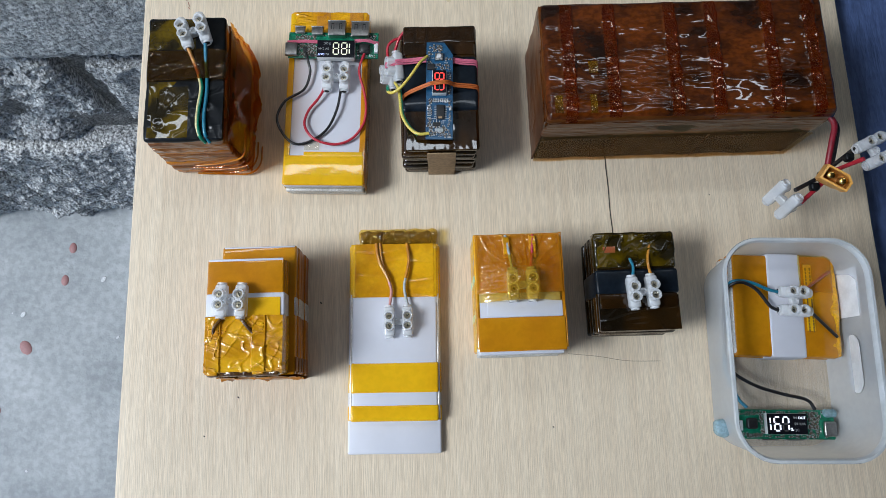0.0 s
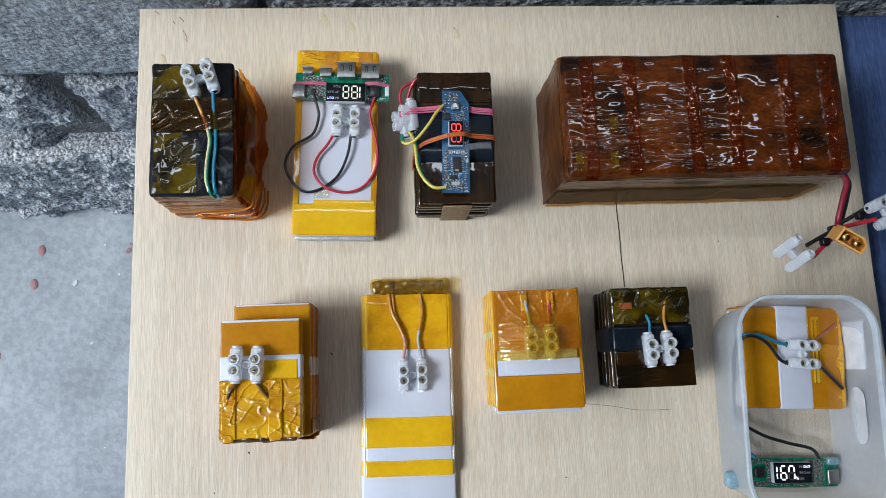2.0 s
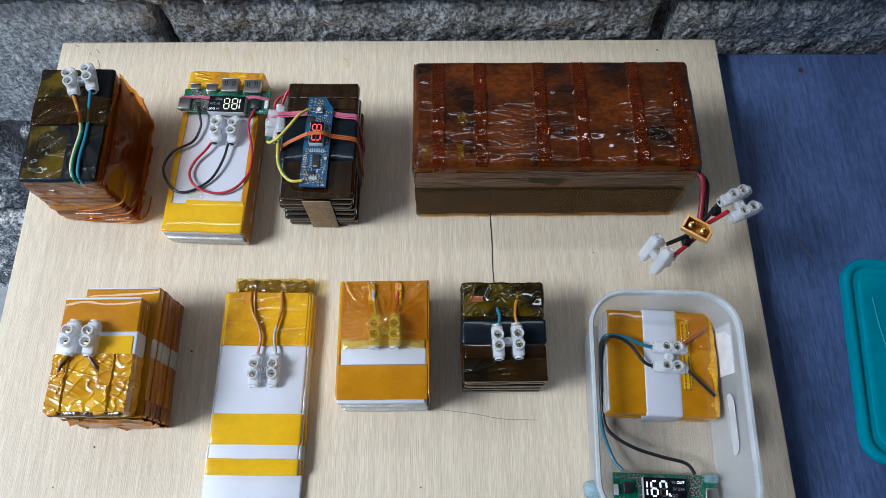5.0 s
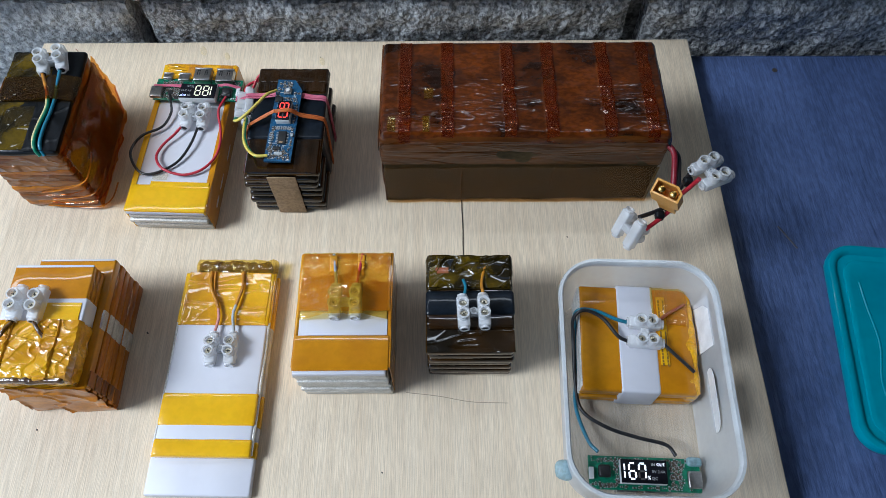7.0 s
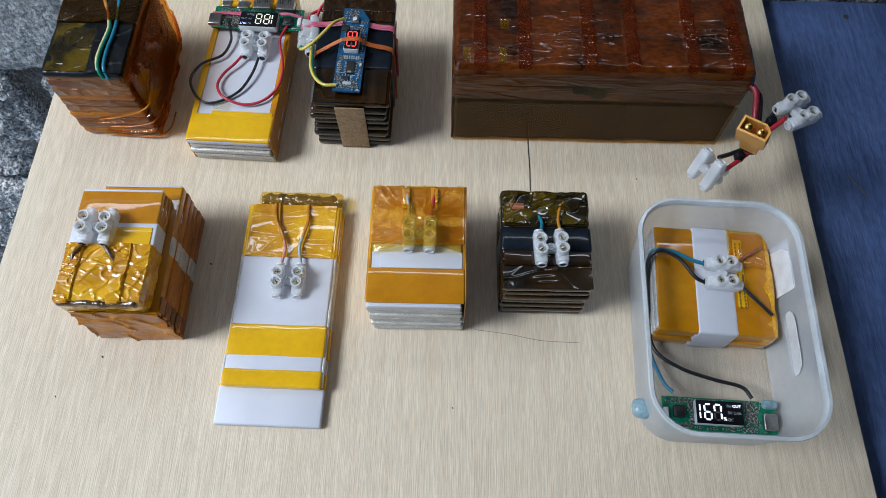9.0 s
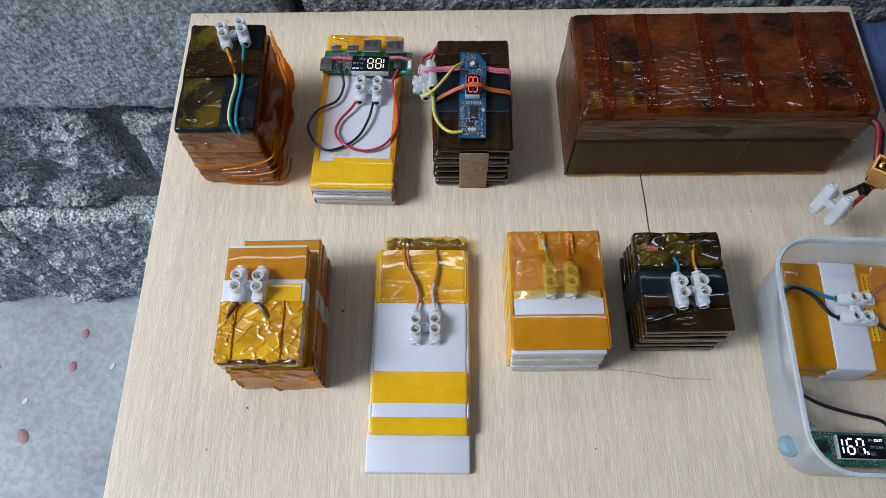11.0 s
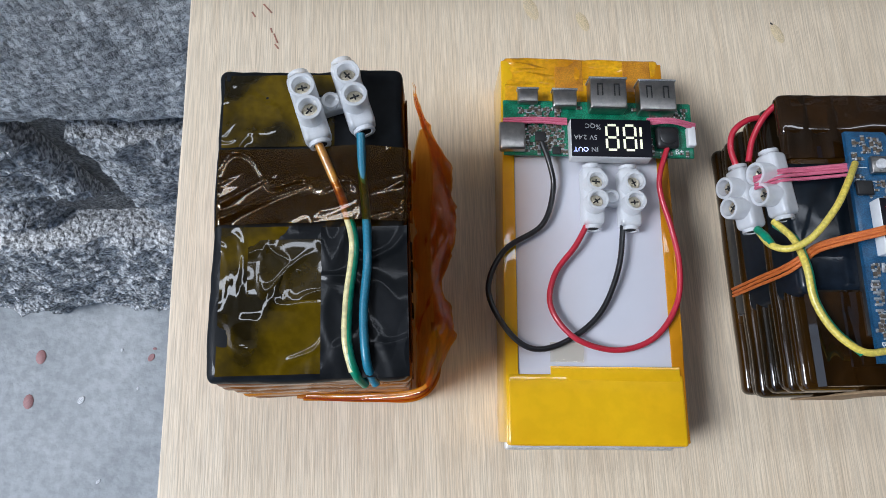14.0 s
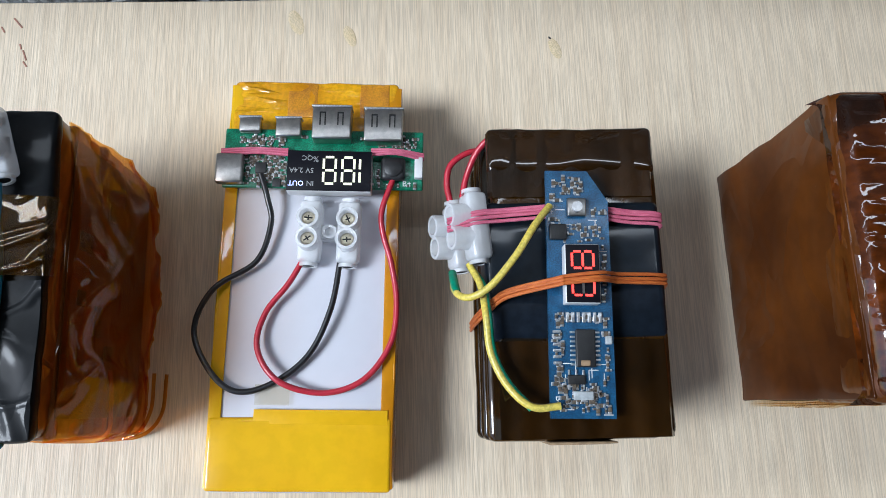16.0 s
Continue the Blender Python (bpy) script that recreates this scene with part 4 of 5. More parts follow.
wire(p, local(((0.2255, -0.0865, 0.044), (0.2185, -0.0880, 0.0445), (0.2130, -0.0920, 0.044), (0.2115, -0.098, 0.043), (0.2125, -0.1050, 0.0430)), p), WIRE_RED, 0.0011)


def rubber(parent, pts, mt, label, strands=3, r=0.00075):
    for k in range(strands):
        off = (k - (strands - 1) / 2) * 0.0012
        q = [(x, y + off * (1 + 0.25 * math.sin(7 * i + k)), z + 0.0002 * (k % 2)) for i, (x, y, z) in enumerate(pts)]
        part("rubber_band", tube(q, r, 8), mt, parent, label)


rubber(p, local(((0.2105, -0.1170, 0.0575), (0.2200, -0.1145, 0.0585), (0.2285, -0.1135, 0.0575), (0.2425, -0.1130, 0.0590)), p), PINK_BAND, "pink rubber band", 4, 0.0006)
rubber(p, local(((0.2595, -0.1140, 0.0585), (0.2700, -0.1150, 0.0570), (0.2790, -0.1155, 0.0565), (0.2810, -0.1160, 0.0520), (0.2816, -0.1170, 0.03), (0.2816, -0.1180, 0.006)), p), PINK_BAND, "pink rubber band", 4, 0.0006)
rubber(p, local(((0.2203, -0.1450, 0.010), (0.2203, -0.1450, 0.03), (0.2207, -0.1450, 0.050), (0.2235, -0.1428, 0.0570), (0.2290, -0.1395, 0.0590), (0.2430, -0.1375, 0.0668), (0.2460, -0.1372, 0.0674), (0.2560, -0.1366, 0.0676), (0.2640, -0.1362, 0.0612), (0.2780, -0.1360, 0.0569), (0.2812, -0.1362, 0.0515), (0.2818, -0.1400, 0.03), (0.2818, -0.1440, 0.010)), p), ORANGE_BAND, "orange rubber band", 3, 0.0006)

# the large wrapped block pack
p = thing("large_battery_pack", pose(0.4310, -0.130, 0), "large ribbed battery pack wrapped in glossy brown tape", "battery pack", GROUP)
part("body", rbox(0.2085, 0.0905, 0.0815, 0.003, 0.004, 0.0008, 45, 1.5), FRONT_WRAP, p, "grey brown tape over card")
RIBS = (-0.0865, -0.0555, -0.0105, 0.0195, 0.0610, 0.0915)


def big_top(x, y):
    """Crinkled tape over the top: long folds along the pack, thicker towards its front, falling off at the edges."""
    near = 0.16 + 0.84 * max(0.0, min(1.0, (0.012 - y) / 0.03))
    keep = max(0.0, min(1.0, 0.55 + 1.5 * noise.noise(Vector((x * 18, y * 50, 9)))))
    h = near * keep * (0.0008 * ridge(x, y, 2, 0, 15, 120, 0.12) + 0.0006 * ridge(x, y, 5, 6, 30, 190, 0.14) + 0.0005 * ridge(x, y, 7, -14, 34, 140, 0.09))
    h += 0.0007 * noise.noise(Vector((x * 28, y * 75, 0))) + 0.0004 * noise.noise(Vector((x * 90, y * 150, 3)))
    rib = min(abs(x - q) for q in RIBS)
    if rib < 0.0055:
        h += 0.0005 * (1 + noise.noise(Vector((x * 240, y * 160, 8)))) * min(1.0, (0.0055 - rib) / 0.001)
    for e in (0.1057 - abs(x), 0.0467 - abs(y)):
        h *= min(1.0, max(0.0, e - 0.002) / 0.006) if e < 0.008 and h > 0 else 1.0
        if e < 0.005:
            h -= (0.005 - e) ** 2 * 300
    return 0.0858 + h


film("top_wrap", 0.2114, 0.0934, big_top, DARK_WRAP, p, "dark brown glossy crinkled tape top", None, 0.0006, 0.0004)
bm = rbox(0.2106, 0.0926, 0.0200, 0.0045, 0.003, 0.0006, 60, 2.5, at=(0, 0, 0.0640))
for v in bm.verts:
    if v.co.z < 0.067:
        v.co.z += 0.006 * noise.noise(Vector((v.co.x * 18, 0, 1)))
part("top_fold", bm, FRONT_TOP, p, "orange brown tape turned down over the edge")
part("side_wrap", rbox(0.0012, 0.0905, 0.0815, 0.0005, 0.004, 0.0008, 45, 4.0, at=(-0.1046, 0, 0.0005)), END_WRAP, p, "dark red brown taped end")
for q in RIBS:
    film("tape_rib", 0.0086, 0.0930, lambda x, y: big_top(x + q, y) + 0.0003 + 0.0003 * noise.noise(Vector((x * 300, y * 120, q * 70))), RIB_WRAP, p, "red brown tape rib", pose(q, 0, 0), 0.0007)
    part("tape_seam", tube([(q + 0.0042 + 0.0006 * math.sin(k * 3 + q * 90), -0.0420 + 0.0093 * k, big_top(q + 0.004, -0.0420 + 0.0093 * k) + 0.0006) for k in range(10)], 0.0003, 6), RIB_WRAP, p, "tape seam line")
part("tape_turn", rbox(0.2094, 0.0916, 0.022, 0.0014, 0.006, 0.0006, 30, 9, at=(0, 0, 0.050), turn=Euler((0, radians(0.8), 0)).to_matrix()), FRONT_TOP, p, "turn of orange brown tape")
front = creases(21, 12, 0.0006, 12, 60, 0.7)
film("front_film", 0.2080, 0.0480, lambda x, y: 0.0474 + front(x, y), FRONT_FILM, p, "loose clear brown tape on the front", Matrix(((1, 0, 0, 0), (0, 0, -1, 0), (0, 1, 0, 0.0250), (0, 0, 0, 1))), 0.0020, 0.0008)
for x in (-0.045, 0.025):
    part("card_seam", rbox(0.0008, 0.0008, 0.046, 0.0003, at=(x, -0.0457, 0.001)), CARD_DARK, p, "seam between cards")
wire(p, local(((0.5330, -0.1690, 0.070), (0.5390, -0.1790, 0.070), (0.5400, -0.190, 0.062), (0.5385, -0.2050, 0.055), (0.5360, -0.2130, 0.057)), p), WIRE_DARK_RED, 0.0022, "cable", )
wire(p, local(((0.5350, -0.1690, 0.066), (0.5425, -0.1790, 0.066), (0.5435, -0.190, 0.060), (0.5420, -0.2050, 0.053), (0.5390, -0.2140, 0.053)), p), WIRE_BLACK, 0.0022, "cable")
for a, b, mt in (((0.5370, -0.2120, 0.056), (0.5480, -0.2110, 0.083), WIRE_RED), ((0.5395, -0.2080, 0.057), (0.5460, -0.2010, 0.084), WIRE_BLACK), ((0.5350, -0.2180, 0.052), (0.5160, -0.2330, 0.053), WIRE_RED), ((0.5330, -0.2140, 0.051), (0.5120, -0.2240, 0.054), WIRE_BLACK), ((0.5350, -0.2150, 0.054), (0.5290, -0.2190, 0.064), WIRE_RED), ((0.5380, -0.2150, 0.054), (0.5320, -0.2200, 0.064), WIRE_BLACK)):
    q = [Vector(a), Vector(a).lerp(Vector(b), 0.5) + Vector((0.0, 0.0, -0.001)), Vector(b)]
    wire(p, local(q, p), mt, 0.0016)
for q, r, s in (((0.5360, -0.2140, 0.053), 0.0042, 0.010), ((0.5270, -0.2220, 0.0525), 0.0034, 0.006), ((0.5440, -0.2060, 0.072), 0.0034, 0.006)):
    part("tape_joint", rbox(2 * r, s, 2 * r, r * 0.6, 0.002, 0.0006, 200, s * 70, at=local((q,), p)[0] - Vector((0, 0, r))), BLACK_TAPE, p, "lump of black tape")
rnd = random.Random(31)
for k in range(3):
    gx, gy = rnd.uniform(-0.098, 0.098), rnd.uniform(-0.040, 0.005)
    film("tape_patch", rnd.uniform(0.004, 0.008), rnd.uniform(0.008, 0.016), lambda x, y: big_top(x + gx, y + gy) + 0.0004 + 0.0004 * noise.noise(Vector((x * 300, y * 300, k))), GOLD_FILM, p, "golden layer of tape", pose(gx, gy, 0))
# plug: a tapered yellow body with an open socket and two pins, leaning up
up = Vector((-0.33, -0.26, 0.9)).normalized()
side = Vector((0.80, -0.52, 0.0))
side = (side - up * side.dot(up)).normalized()
turn = Matrix((side, up.cross(side), up)).transposed().to_4x4()
X = Matrix.Translation(local(((0.5330, -0.2180, 0.060),), p)[0]) @ turn @ Matrix.Scale(1.2, 4)
shape = lambda w, d: [(w, -d), (w, d * 0.3), (w * 0.55, d), (-w, d), (-w, -d)]
bm = loft([(shape(0.0050, 0.0036), 0.0), (shape(0.0055, 0.0040), 0.014), (shape(0.0082, 0.0045), 0.017), (shape(0.0082, 0.0045), 0.0325), (shape(0.0070, 0.0034), 0.0327), (shape(0.0069, 0.0033), 0.0225)], True, True)
plug = part("connector", bm, XT_YELLOW, p, "yellow two-pin power plug", X, smooth=False)
for s in (-1, 1):
    part("pin", revolve([(0.0022, 0.0222), (0.0022, 0.0312), (0.0014, 0.0318), (0, 0.0318)], 14, Matrix.Translation((s * 0.0036, 0, 0))), GOLD, plug, "gold pin")
terminal_block(p, Matrix.Translation(local(((0.5575, -0.2050, 0.078),), p)[0]) @ pose(0, 0, 0, 0, 0, 113), True)
terminal_block(p, Matrix.Translation(local(((0.5025, -0.2300, 0.0475),), p)[0]) @ pose(0, 0, 0, 115, 12, 118), True)

# ---- battery packs, front row ----
# stepped stack of orange cells
p = thing("battery_pack", pose(0.1125, -0.299, 0), "stepped stack of orange taped pouch cells with a terminal block", "battery pack", GROUP)
# the lower cells take the darker amber, with the side's shade in its colour
for k in range(6):
    part("pouch_cell", rbox(0.0535, 0.0930, 0.0078, 0.0016, 0.010, 0.0004, 50, k, at=(0.0040 + 0.0004 * math.sin(k * 2.2), -0.0005, 0.0083 * k)), SHADED_AMBER if k < 5 else ORANGE, p, "orange taped pouch cell")
for k in range(3):
    part("pouch_cell", rbox(0.0535, 0.0800, 0.0046, 0.0013, 0.010, 0.0003, 50, 9 + k, at=(-0.0012 - 0.0004 * k, -0.0065, 0.0500 + 0.0049 * k)), ORANGE, p, "orange taped pouch cell")
end = creases(33, 10, 0.0014, 26, 70, 0.9)
film("side_wrap", 0.0570, 0.0520, lambda x, y: end(x, y), SHADED_AMBER, p, "crumpled brown tape end", Matrix(((1, 0, 0, 0.0030), (0, 0, -1, -0.0478), (0, 1, 0, 0.0262), (0, 0, 0, 1))), 0.0010)
for k in range(6):
    part("foil_edge", rbox(0.0541, 0.0140, 0.0070, 0.0012, at=(0.0041 + 0.0004 * math.sin(k * 2.2), 0.0012, 0.0083 * k + 0.0004)), FOIL_EDGE, p, "silver cell edge")
part("white_strip", rbox(0.0546, 0.0165, 0.0150, 0.0012, at=(-0.0016, 0.0012, 0.0500)), FOIL, p, "bare silver strip between tapes")
part("tape_patch", rbox(0.030, 0.0150, 0.0006, 0.0002, 0.004, 0.0002, 60, 2, at=(0.008, -0.0015, 0.0650)), YELLOW, p, "yellow tape patch")
part("tape_band", rbox(0.0556, 0.0405, 0.0175, 0.0030, 0.0022, 0.0008, 120, 5, at=(-0.0016, -0.0265, 0.0485)), ORANGE_CRINKLED, p, "crinkled glossy amber tape")
part("foil_edge", rbox(0.052, 0.0016, 0.001, 0.0004, at=(-0.0016, 0.0330, 0.0640)), FOIL, p, "silver cell edge")
part("foil_edge", rbox(0.051, 0.0012, 0.001, 0.0004, at=(0.0040, 0.0450, 0.0492)), FOIL, p, "silver cell edge")
part("dark_edge", rbox(0.050, 0.006, 0.005, 0.0018, 0.002, 0.0010, 150, 6, at=(-0.0020, -0.0450, 0.0610)), CARD_DARK, p, "dark taped edge")
crumple = creases(31, -25, 0.0011, 34, 190, 0.9)
film("tape_film", 0.0560, 0.0390, lambda x, y: crumple(x, y) + 0.0014 * (abs(abs(x + 0.005) - 0.0155) < 0.0045) - 4 * max(0.0, abs(x) - 0.0268) - 3 * max(0.0, -0.0185 - y), GOLD_SHEET, p, "crumpled glossy amber tape", pose(-0.0016, -0.0265, 0.0668))
terminal_block(p, pose(-0.0100, 0.0035, 0.0655, 0, 0, -2))
for s in (-1, 1):
    wire(p, ((-0.0100 + s * 0.0069, -0.009, 0.0690), (-0.0100 + s * 0.0115, -0.0150, 0.0685), (-0.0075 + s * 0.0150, -0.0215, 0.0655)), CARD_DARK, 0.0012)
    part("tape_fold", rbox(0.0075, 0.036, 0.0024, 0.0009, 0.0022, 0.0009, 150, s * 3.0, at=(-0.0065 + s * 0.0155, -0.0290, 0.0655)), ORANGE_CRINKLED, p, "tape folded over a wire")
for k in range(5):
    part("tape_ridge", rbox(0.0010, 0.010, 0.008, 0.0004, 0.003, 0.0006, 90, k, at=(0.0308, -0.0400, 0.0030 + 0.0095 * k)), SIDE_WRAP, p)

# thin long cells
p = thing("battery_pack", pose(0.2120, -0.320, 0, 0, 0, -1.0), "two long thin pouch cells with yellow tape bands", "battery pack", GROUP)
part("pouch_cell", rbox(0.0705, 0.1600, 0.0060, 0.0016, 0.02, 0.0002, 40, 1, at=(-0.0012, -0.0055, 0)), FOIL, p, "long silver pouch cell")
part("pouch_cell", rbox(0.0650, 0.1350, 0.0062, 0.0018, 0.02, 0.0002, 40, 2, at=(-0.0008, 0.0065, 0.0060)), FOIL, p, "long silver pouch cell")
for y0, y1, mt in ((0.0315, 0.0740, YELLOW), (-0.0410, -0.0180, YELLOW), (-0.0615, -0.0495, YELLOW)):
    part("tape_band", rbox(0.0662, y1 - y0, 0.0068, 0.0018, 0.006, 0.00015, 50, y0 * 30, at=(-0.0008, (y0 + y1) / 2, 0.0060)), mt, p, "amber tape band")
    part("tape_band", rbox(0.0712, y1 - y0, 0.0058, 0.0016, 0.006, 0.00015, 50, y0 * 20, at=(-0.0010, (y0 + y1) / 2, 0.0004)), mt, p, "amber tape band")
for s in (-1, 1):
    part("side_seam", tube([(-0.0008 + s * 0.0330, -0.060 + 0.0132 * k, 0.0098 + 0.0004 * math.sin(k * 2.0)) for k in range(11)], 0.0012, 8), FOIL_EDGE, p, "rolled silver side seam")
    part("side_tape", rbox(0.0030, 0.040, 0.0026, 0.0009, 0.006, 0.0002, 60, s, at=(-0.0008 + s * 0.0326, 0.0540, 0.0090)), YELLOW, p, "amber tape on the seam")
thin = creases(41, 0, 0.0003, 20, 130, 0.5)
film("tape_film", 0.0640, 0.0420, lambda x, y: thin(x, y) - 2.0 * max(0.0, abs(x) - 0.0305), GOLD_SHEET, p, "amber tape with fine folds", pose(-0.0008, 0.0527, 0.0134))
part("folded_tab", rbox(0.0560, 0.0100, 0.0070, 0.0030, 0.0013, 0.0022, 190, 7, at=(0.0, 0.0800, 0.0040)), CARD_DARK, p, "dark folded tab end")
part("tape_cover", rbox(0.0610, 0.0140, 0.0090, 0.0036, 0.002, 0.0012, 120, 8, at=(0.0018, 0.0795, 0.0030)), AMBER_FILM, p, "amber film over the tab")
terminal_block(p, pose(0.0025, 0.0125, 0.0122, 0, 0, 181), True)
wire(p, ((-0.0150, 0.0740, 0.0140), (-0.0125, 0.0600, 0.0160), (-0.0065, 0.0480, 0.0165), (-0.0045, 0.0430, 0.0165)), WIRE_AMBER, 0.0013)
wire(p, ((-0.0120, 0.0740, 0.0140), (-0.0105, 0.0600, 0.0150), (-0.0065, 0.0480, 0.0160)), WIRE_AMBER, 0.0010)
wire(p, ((-0.0045, 0.0430, 0.0165), (-0.0030, 0.0360, 0.0165), (-0.0042, 0.0250, 0.0162)), WIRE_PINK, 0.0011)
wire(p, ((0.0090, 0.0740, 0.0140), (0.0105, 0.0600, 0.0160), (0.0080, 0.0460, 0.0165)), WIRE_AMBER, 0.0012)
wire(p, ((0.0080, 0.0460, 0.0165), (0.0070, 0.0380, 0.0165), (0.0094, 0.0250, 0.0162)), WIRE_GREY, 0.0011)

# nine stacked cells with the terminal under film
p = thing("battery_pack", pose(0.3045, -0.293, 0), "stack of silver pouch cells under amber tape with a covered terminal", "battery pack", GROUP)
for k in range(9):
    part("pouch_cell", rbox(0.0615 if k < 8 else 0.0605, 0.0865, 0.0044, 0.0010, 0.02, 0.0003, 50, k, at=(0.0007 * math.sin(k * 2.6) + 0.0010 - 0.0003 * k, 0.0006 * math.cos(k * 2.0) - 0.0003, 0.00545 * k)), FOIL_EDGE if k < 8 else FOIL, p, "silver pouch cell")
# dark fill behind the cell edges, shade of the gaps put into its colour
part("core", rbox(0.0590, 0.0840, 0.0460, 0.001, at=(0, 0, 0.001)), CARD_DARK, p, "dark fill painting the shade between the cells")
for k in range(9):
    part("tape_edge", rbox(0.0032, 0.0840, 0.0050, 0.0021, 0.012, 0.0003, 60, k, at=(-0.0308, 0.0020, 0.00545 * k)), YELLOW if k % 2 else GOLD_SHEET, p, "amber tape round a cell edge")
channel(-0.0318, 0.0322, 0.002, -0.0400, 0.0440, 0.0486, ORANGE, p, "amber taped side", False)
for k in range(9):
    for y in (0.012, -0.015):
        part("mint_edge", rbox(0.0032, 0.0075, 0.0036, 0.0016, at=(-0.03095, y + 0.0006 * math.sin(k * 2.3), 0.00545 * k + 0.0008)), MINT, p, "mint cell edge showing through tape")
part("tape_band", rbox(0.0626, 0.0435, 0.0012, 0.0005, 0.003, 0.0002, 60, 2, at=(0.0, 0.0215, 0.0488)), ORANGE, p, "orange tape band")
part("tape_band", rbox(0.0626, 0.0240, 0.0012, 0.0005, 0.006, 0.0002, 60, 4, at=(0.0, -0.0300, 0.0488)), ORANGE, p, "orange tape band")
part("silver_strip", rbox(0.054, 0.0115, 0.0008, 0.0003, at=(0.003, -0.0120, 0.0489)), FOIL, p, "bare silver strip")
terminal_block(p, pose(0.0015, 0.0050, 0.0495, 0, 0, 180), True)


def tent(u, v):
    x, y = (u - 0.5) * 0.0600, (v - 0.5) * 0.0500 + 0.0180
    ex, ey = max(0.0, abs(x - 0.0015) - 0.0110), max(0.0, abs(y - 0.0050) - 0.0090)
    far = math.hypot(ex, ey)
    k = Vector((x * 90, y * 90, 4))
    turn = math.atan2(y - 0.005, x - 0.0015)
    rays = max(0.0, 1 - abs(noise.noise(Vector((math.cos(turn) * 5, math.sin(turn) * 5, far * 30)))) / 0.10) * min(1.0, far / 0.006)
    return 0.0015 * rays + 0.0006 * ridge(x, y, 51, 4, 24, 170, 0.12) + 0.0508 + 0.0132 * max(0.0, 1 - far / 0.019) ** 1.3 + 0.0006 * noise.noise(k) * (1 + 2 * max(0, 1 - far / 0.02)) + 0.0004 * noise.noise(Vector((x * 60, y * 420, 0)))


part("film_cover", sheet(0.0600, 0.0500, 96, 80, tent), AMBER_FILM, p, "stretched amber film over the terminal", pose(0, 0.0180, 0))
for s in (-1, 1):
    wire(p, ((0.0015 + s * 0.0069, 0.0175, 0.0535), (0.0015 + s * 0.0080, 0.0260, 0.0530), (0.0010 + s * 0.0100, 0.0420, 0.0510)), WIRE_RED if s > 0 else WIRE_GREY, 0.0011)
    part("tape_fold", rbox(0.0050, 0.0160, 0.0022, 0.0008, 0.0016, 0.0008, 150, s * 2.0, at=(0.0010 + s * 0.0095, 0.0330, 0.0505)), ORANGE_CRINKLED, p, "tape folded over a wire")


# small black pack
p = thing("battery_pack", pose(0.3900, -0.2870, 0), "small black amber-taped battery pack with a terminal block", "battery pack", GROUP)
for k in range(7):
    part("pouch_cell", rbox(0.0585 - (0.0015 if k % 2 else 0), 0.0725, 0.0066, 0.0024, 0.008, 0.0004, 60, k + 3, at=(0.0006 * math.sin(k * 1.8), 0.0006 * math.cos(k * 2.3), 0.0070 * k)), BLACK_CELL, p, "black amber-taped pouch cell")
part("tape_band", rbox(0.0604, 0.0185, 0.0425, 0.0024, 0.008, 0.0002, 60, 4, at=(0, -0.0005, 0.0072)), BLACK_BAND, p, "blue black tape band")
part("tape_end", rbox(0.0598, 0.0270, 0.0115, 0.0028, 0.0022, 0.0009, 110, 6, at=(0, 0.0228, 0.0388)), OLIVE, p, "crinkled olive amber tape")
crinkle = creases(61, 35, 0.0011, 34, 150, 1.0)
film("tape_film", 0.0590, 0.0260, lambda x, y: crinkle(x, y) - 3 * max(0.0, abs(x) - 0.0275) - 3 * max(0.0, y - 0.0110), OLIVE_FILM, p, "crinkled olive amber film", pose(0, 0.0230, 0.0508))
film("tape_film", 0.0580, 0.0250, creases(62, 5, 0.0004, 20, 120, 0.4), BLACK_CELL, p, "glossy brown black tape", pose(0, -0.0235, 0.0490))
part("tape_patch", rbox(0.056, 0.0100, 0.0009, 0.0003, 0.003, 0.0003, 80, 6, at=(0.0, -0.0150, 0.0490)), BROWN_BAND, p, "brown amber tape")
terminal_block(p, pose(0.0020, -0.0090, 0.0495, 0, 0, 3))
wire(p, ((-0.0040, 0.0030, 0.0535), (-0.0030, 0.0100, 0.0525), (-0.0045, 0.0160, 0.0505)), WIRE_BLUE, 0.0011)
wire(p, ((0.0090, 0.0030, 0.0535), (0.0080, 0.0120, 0.0525), (0.0100, 0.0230, 0.0505), (0.0120, 0.0290, 0.0490)), WIRE_AMBER, 0.0011)
part("red_patch", rbox(0.009, 0.0045, 0.0006, 0.0002, at=(-0.0190, 0.0230, 0.0505)), CARBON_RED, p, "orange tape bit")

# ---- the food box and what lies in it ----
box = thing("food_box", pose(0.5000, -0.3395, 0, 0, 0, -2.0), "open milky plastic food box on the plywood board", "box")
B = lambda w, d, r: rounded_ring(w, d, r, 8)
bm = loft([(B(0.0910, 0.1400, 0.021), 0.0014), (B(0.0930, 0.1420, 0.022), 0.0040), (B(0.0985, 0.1480, 0.0240), 0.036), (B(0.1010, 0.1510, 0.0250), 0.0575)])
part("wall", bm, MILKY, box, "thin milky plastic wall")
bm = loft([(B(0.0908, 0.1398, 0.021), 0.0014), (B(0.0908, 0.1398, 0.021), 0.0004)], True, True)
part("base", bm, mat("clear box base", (0.8, 0.82, 0.83), rough=0.2, fine=0.02, coat=0.4, clear=0.93, tint=(0.97, 0.97, 0.97)), box, "clear plastic base")
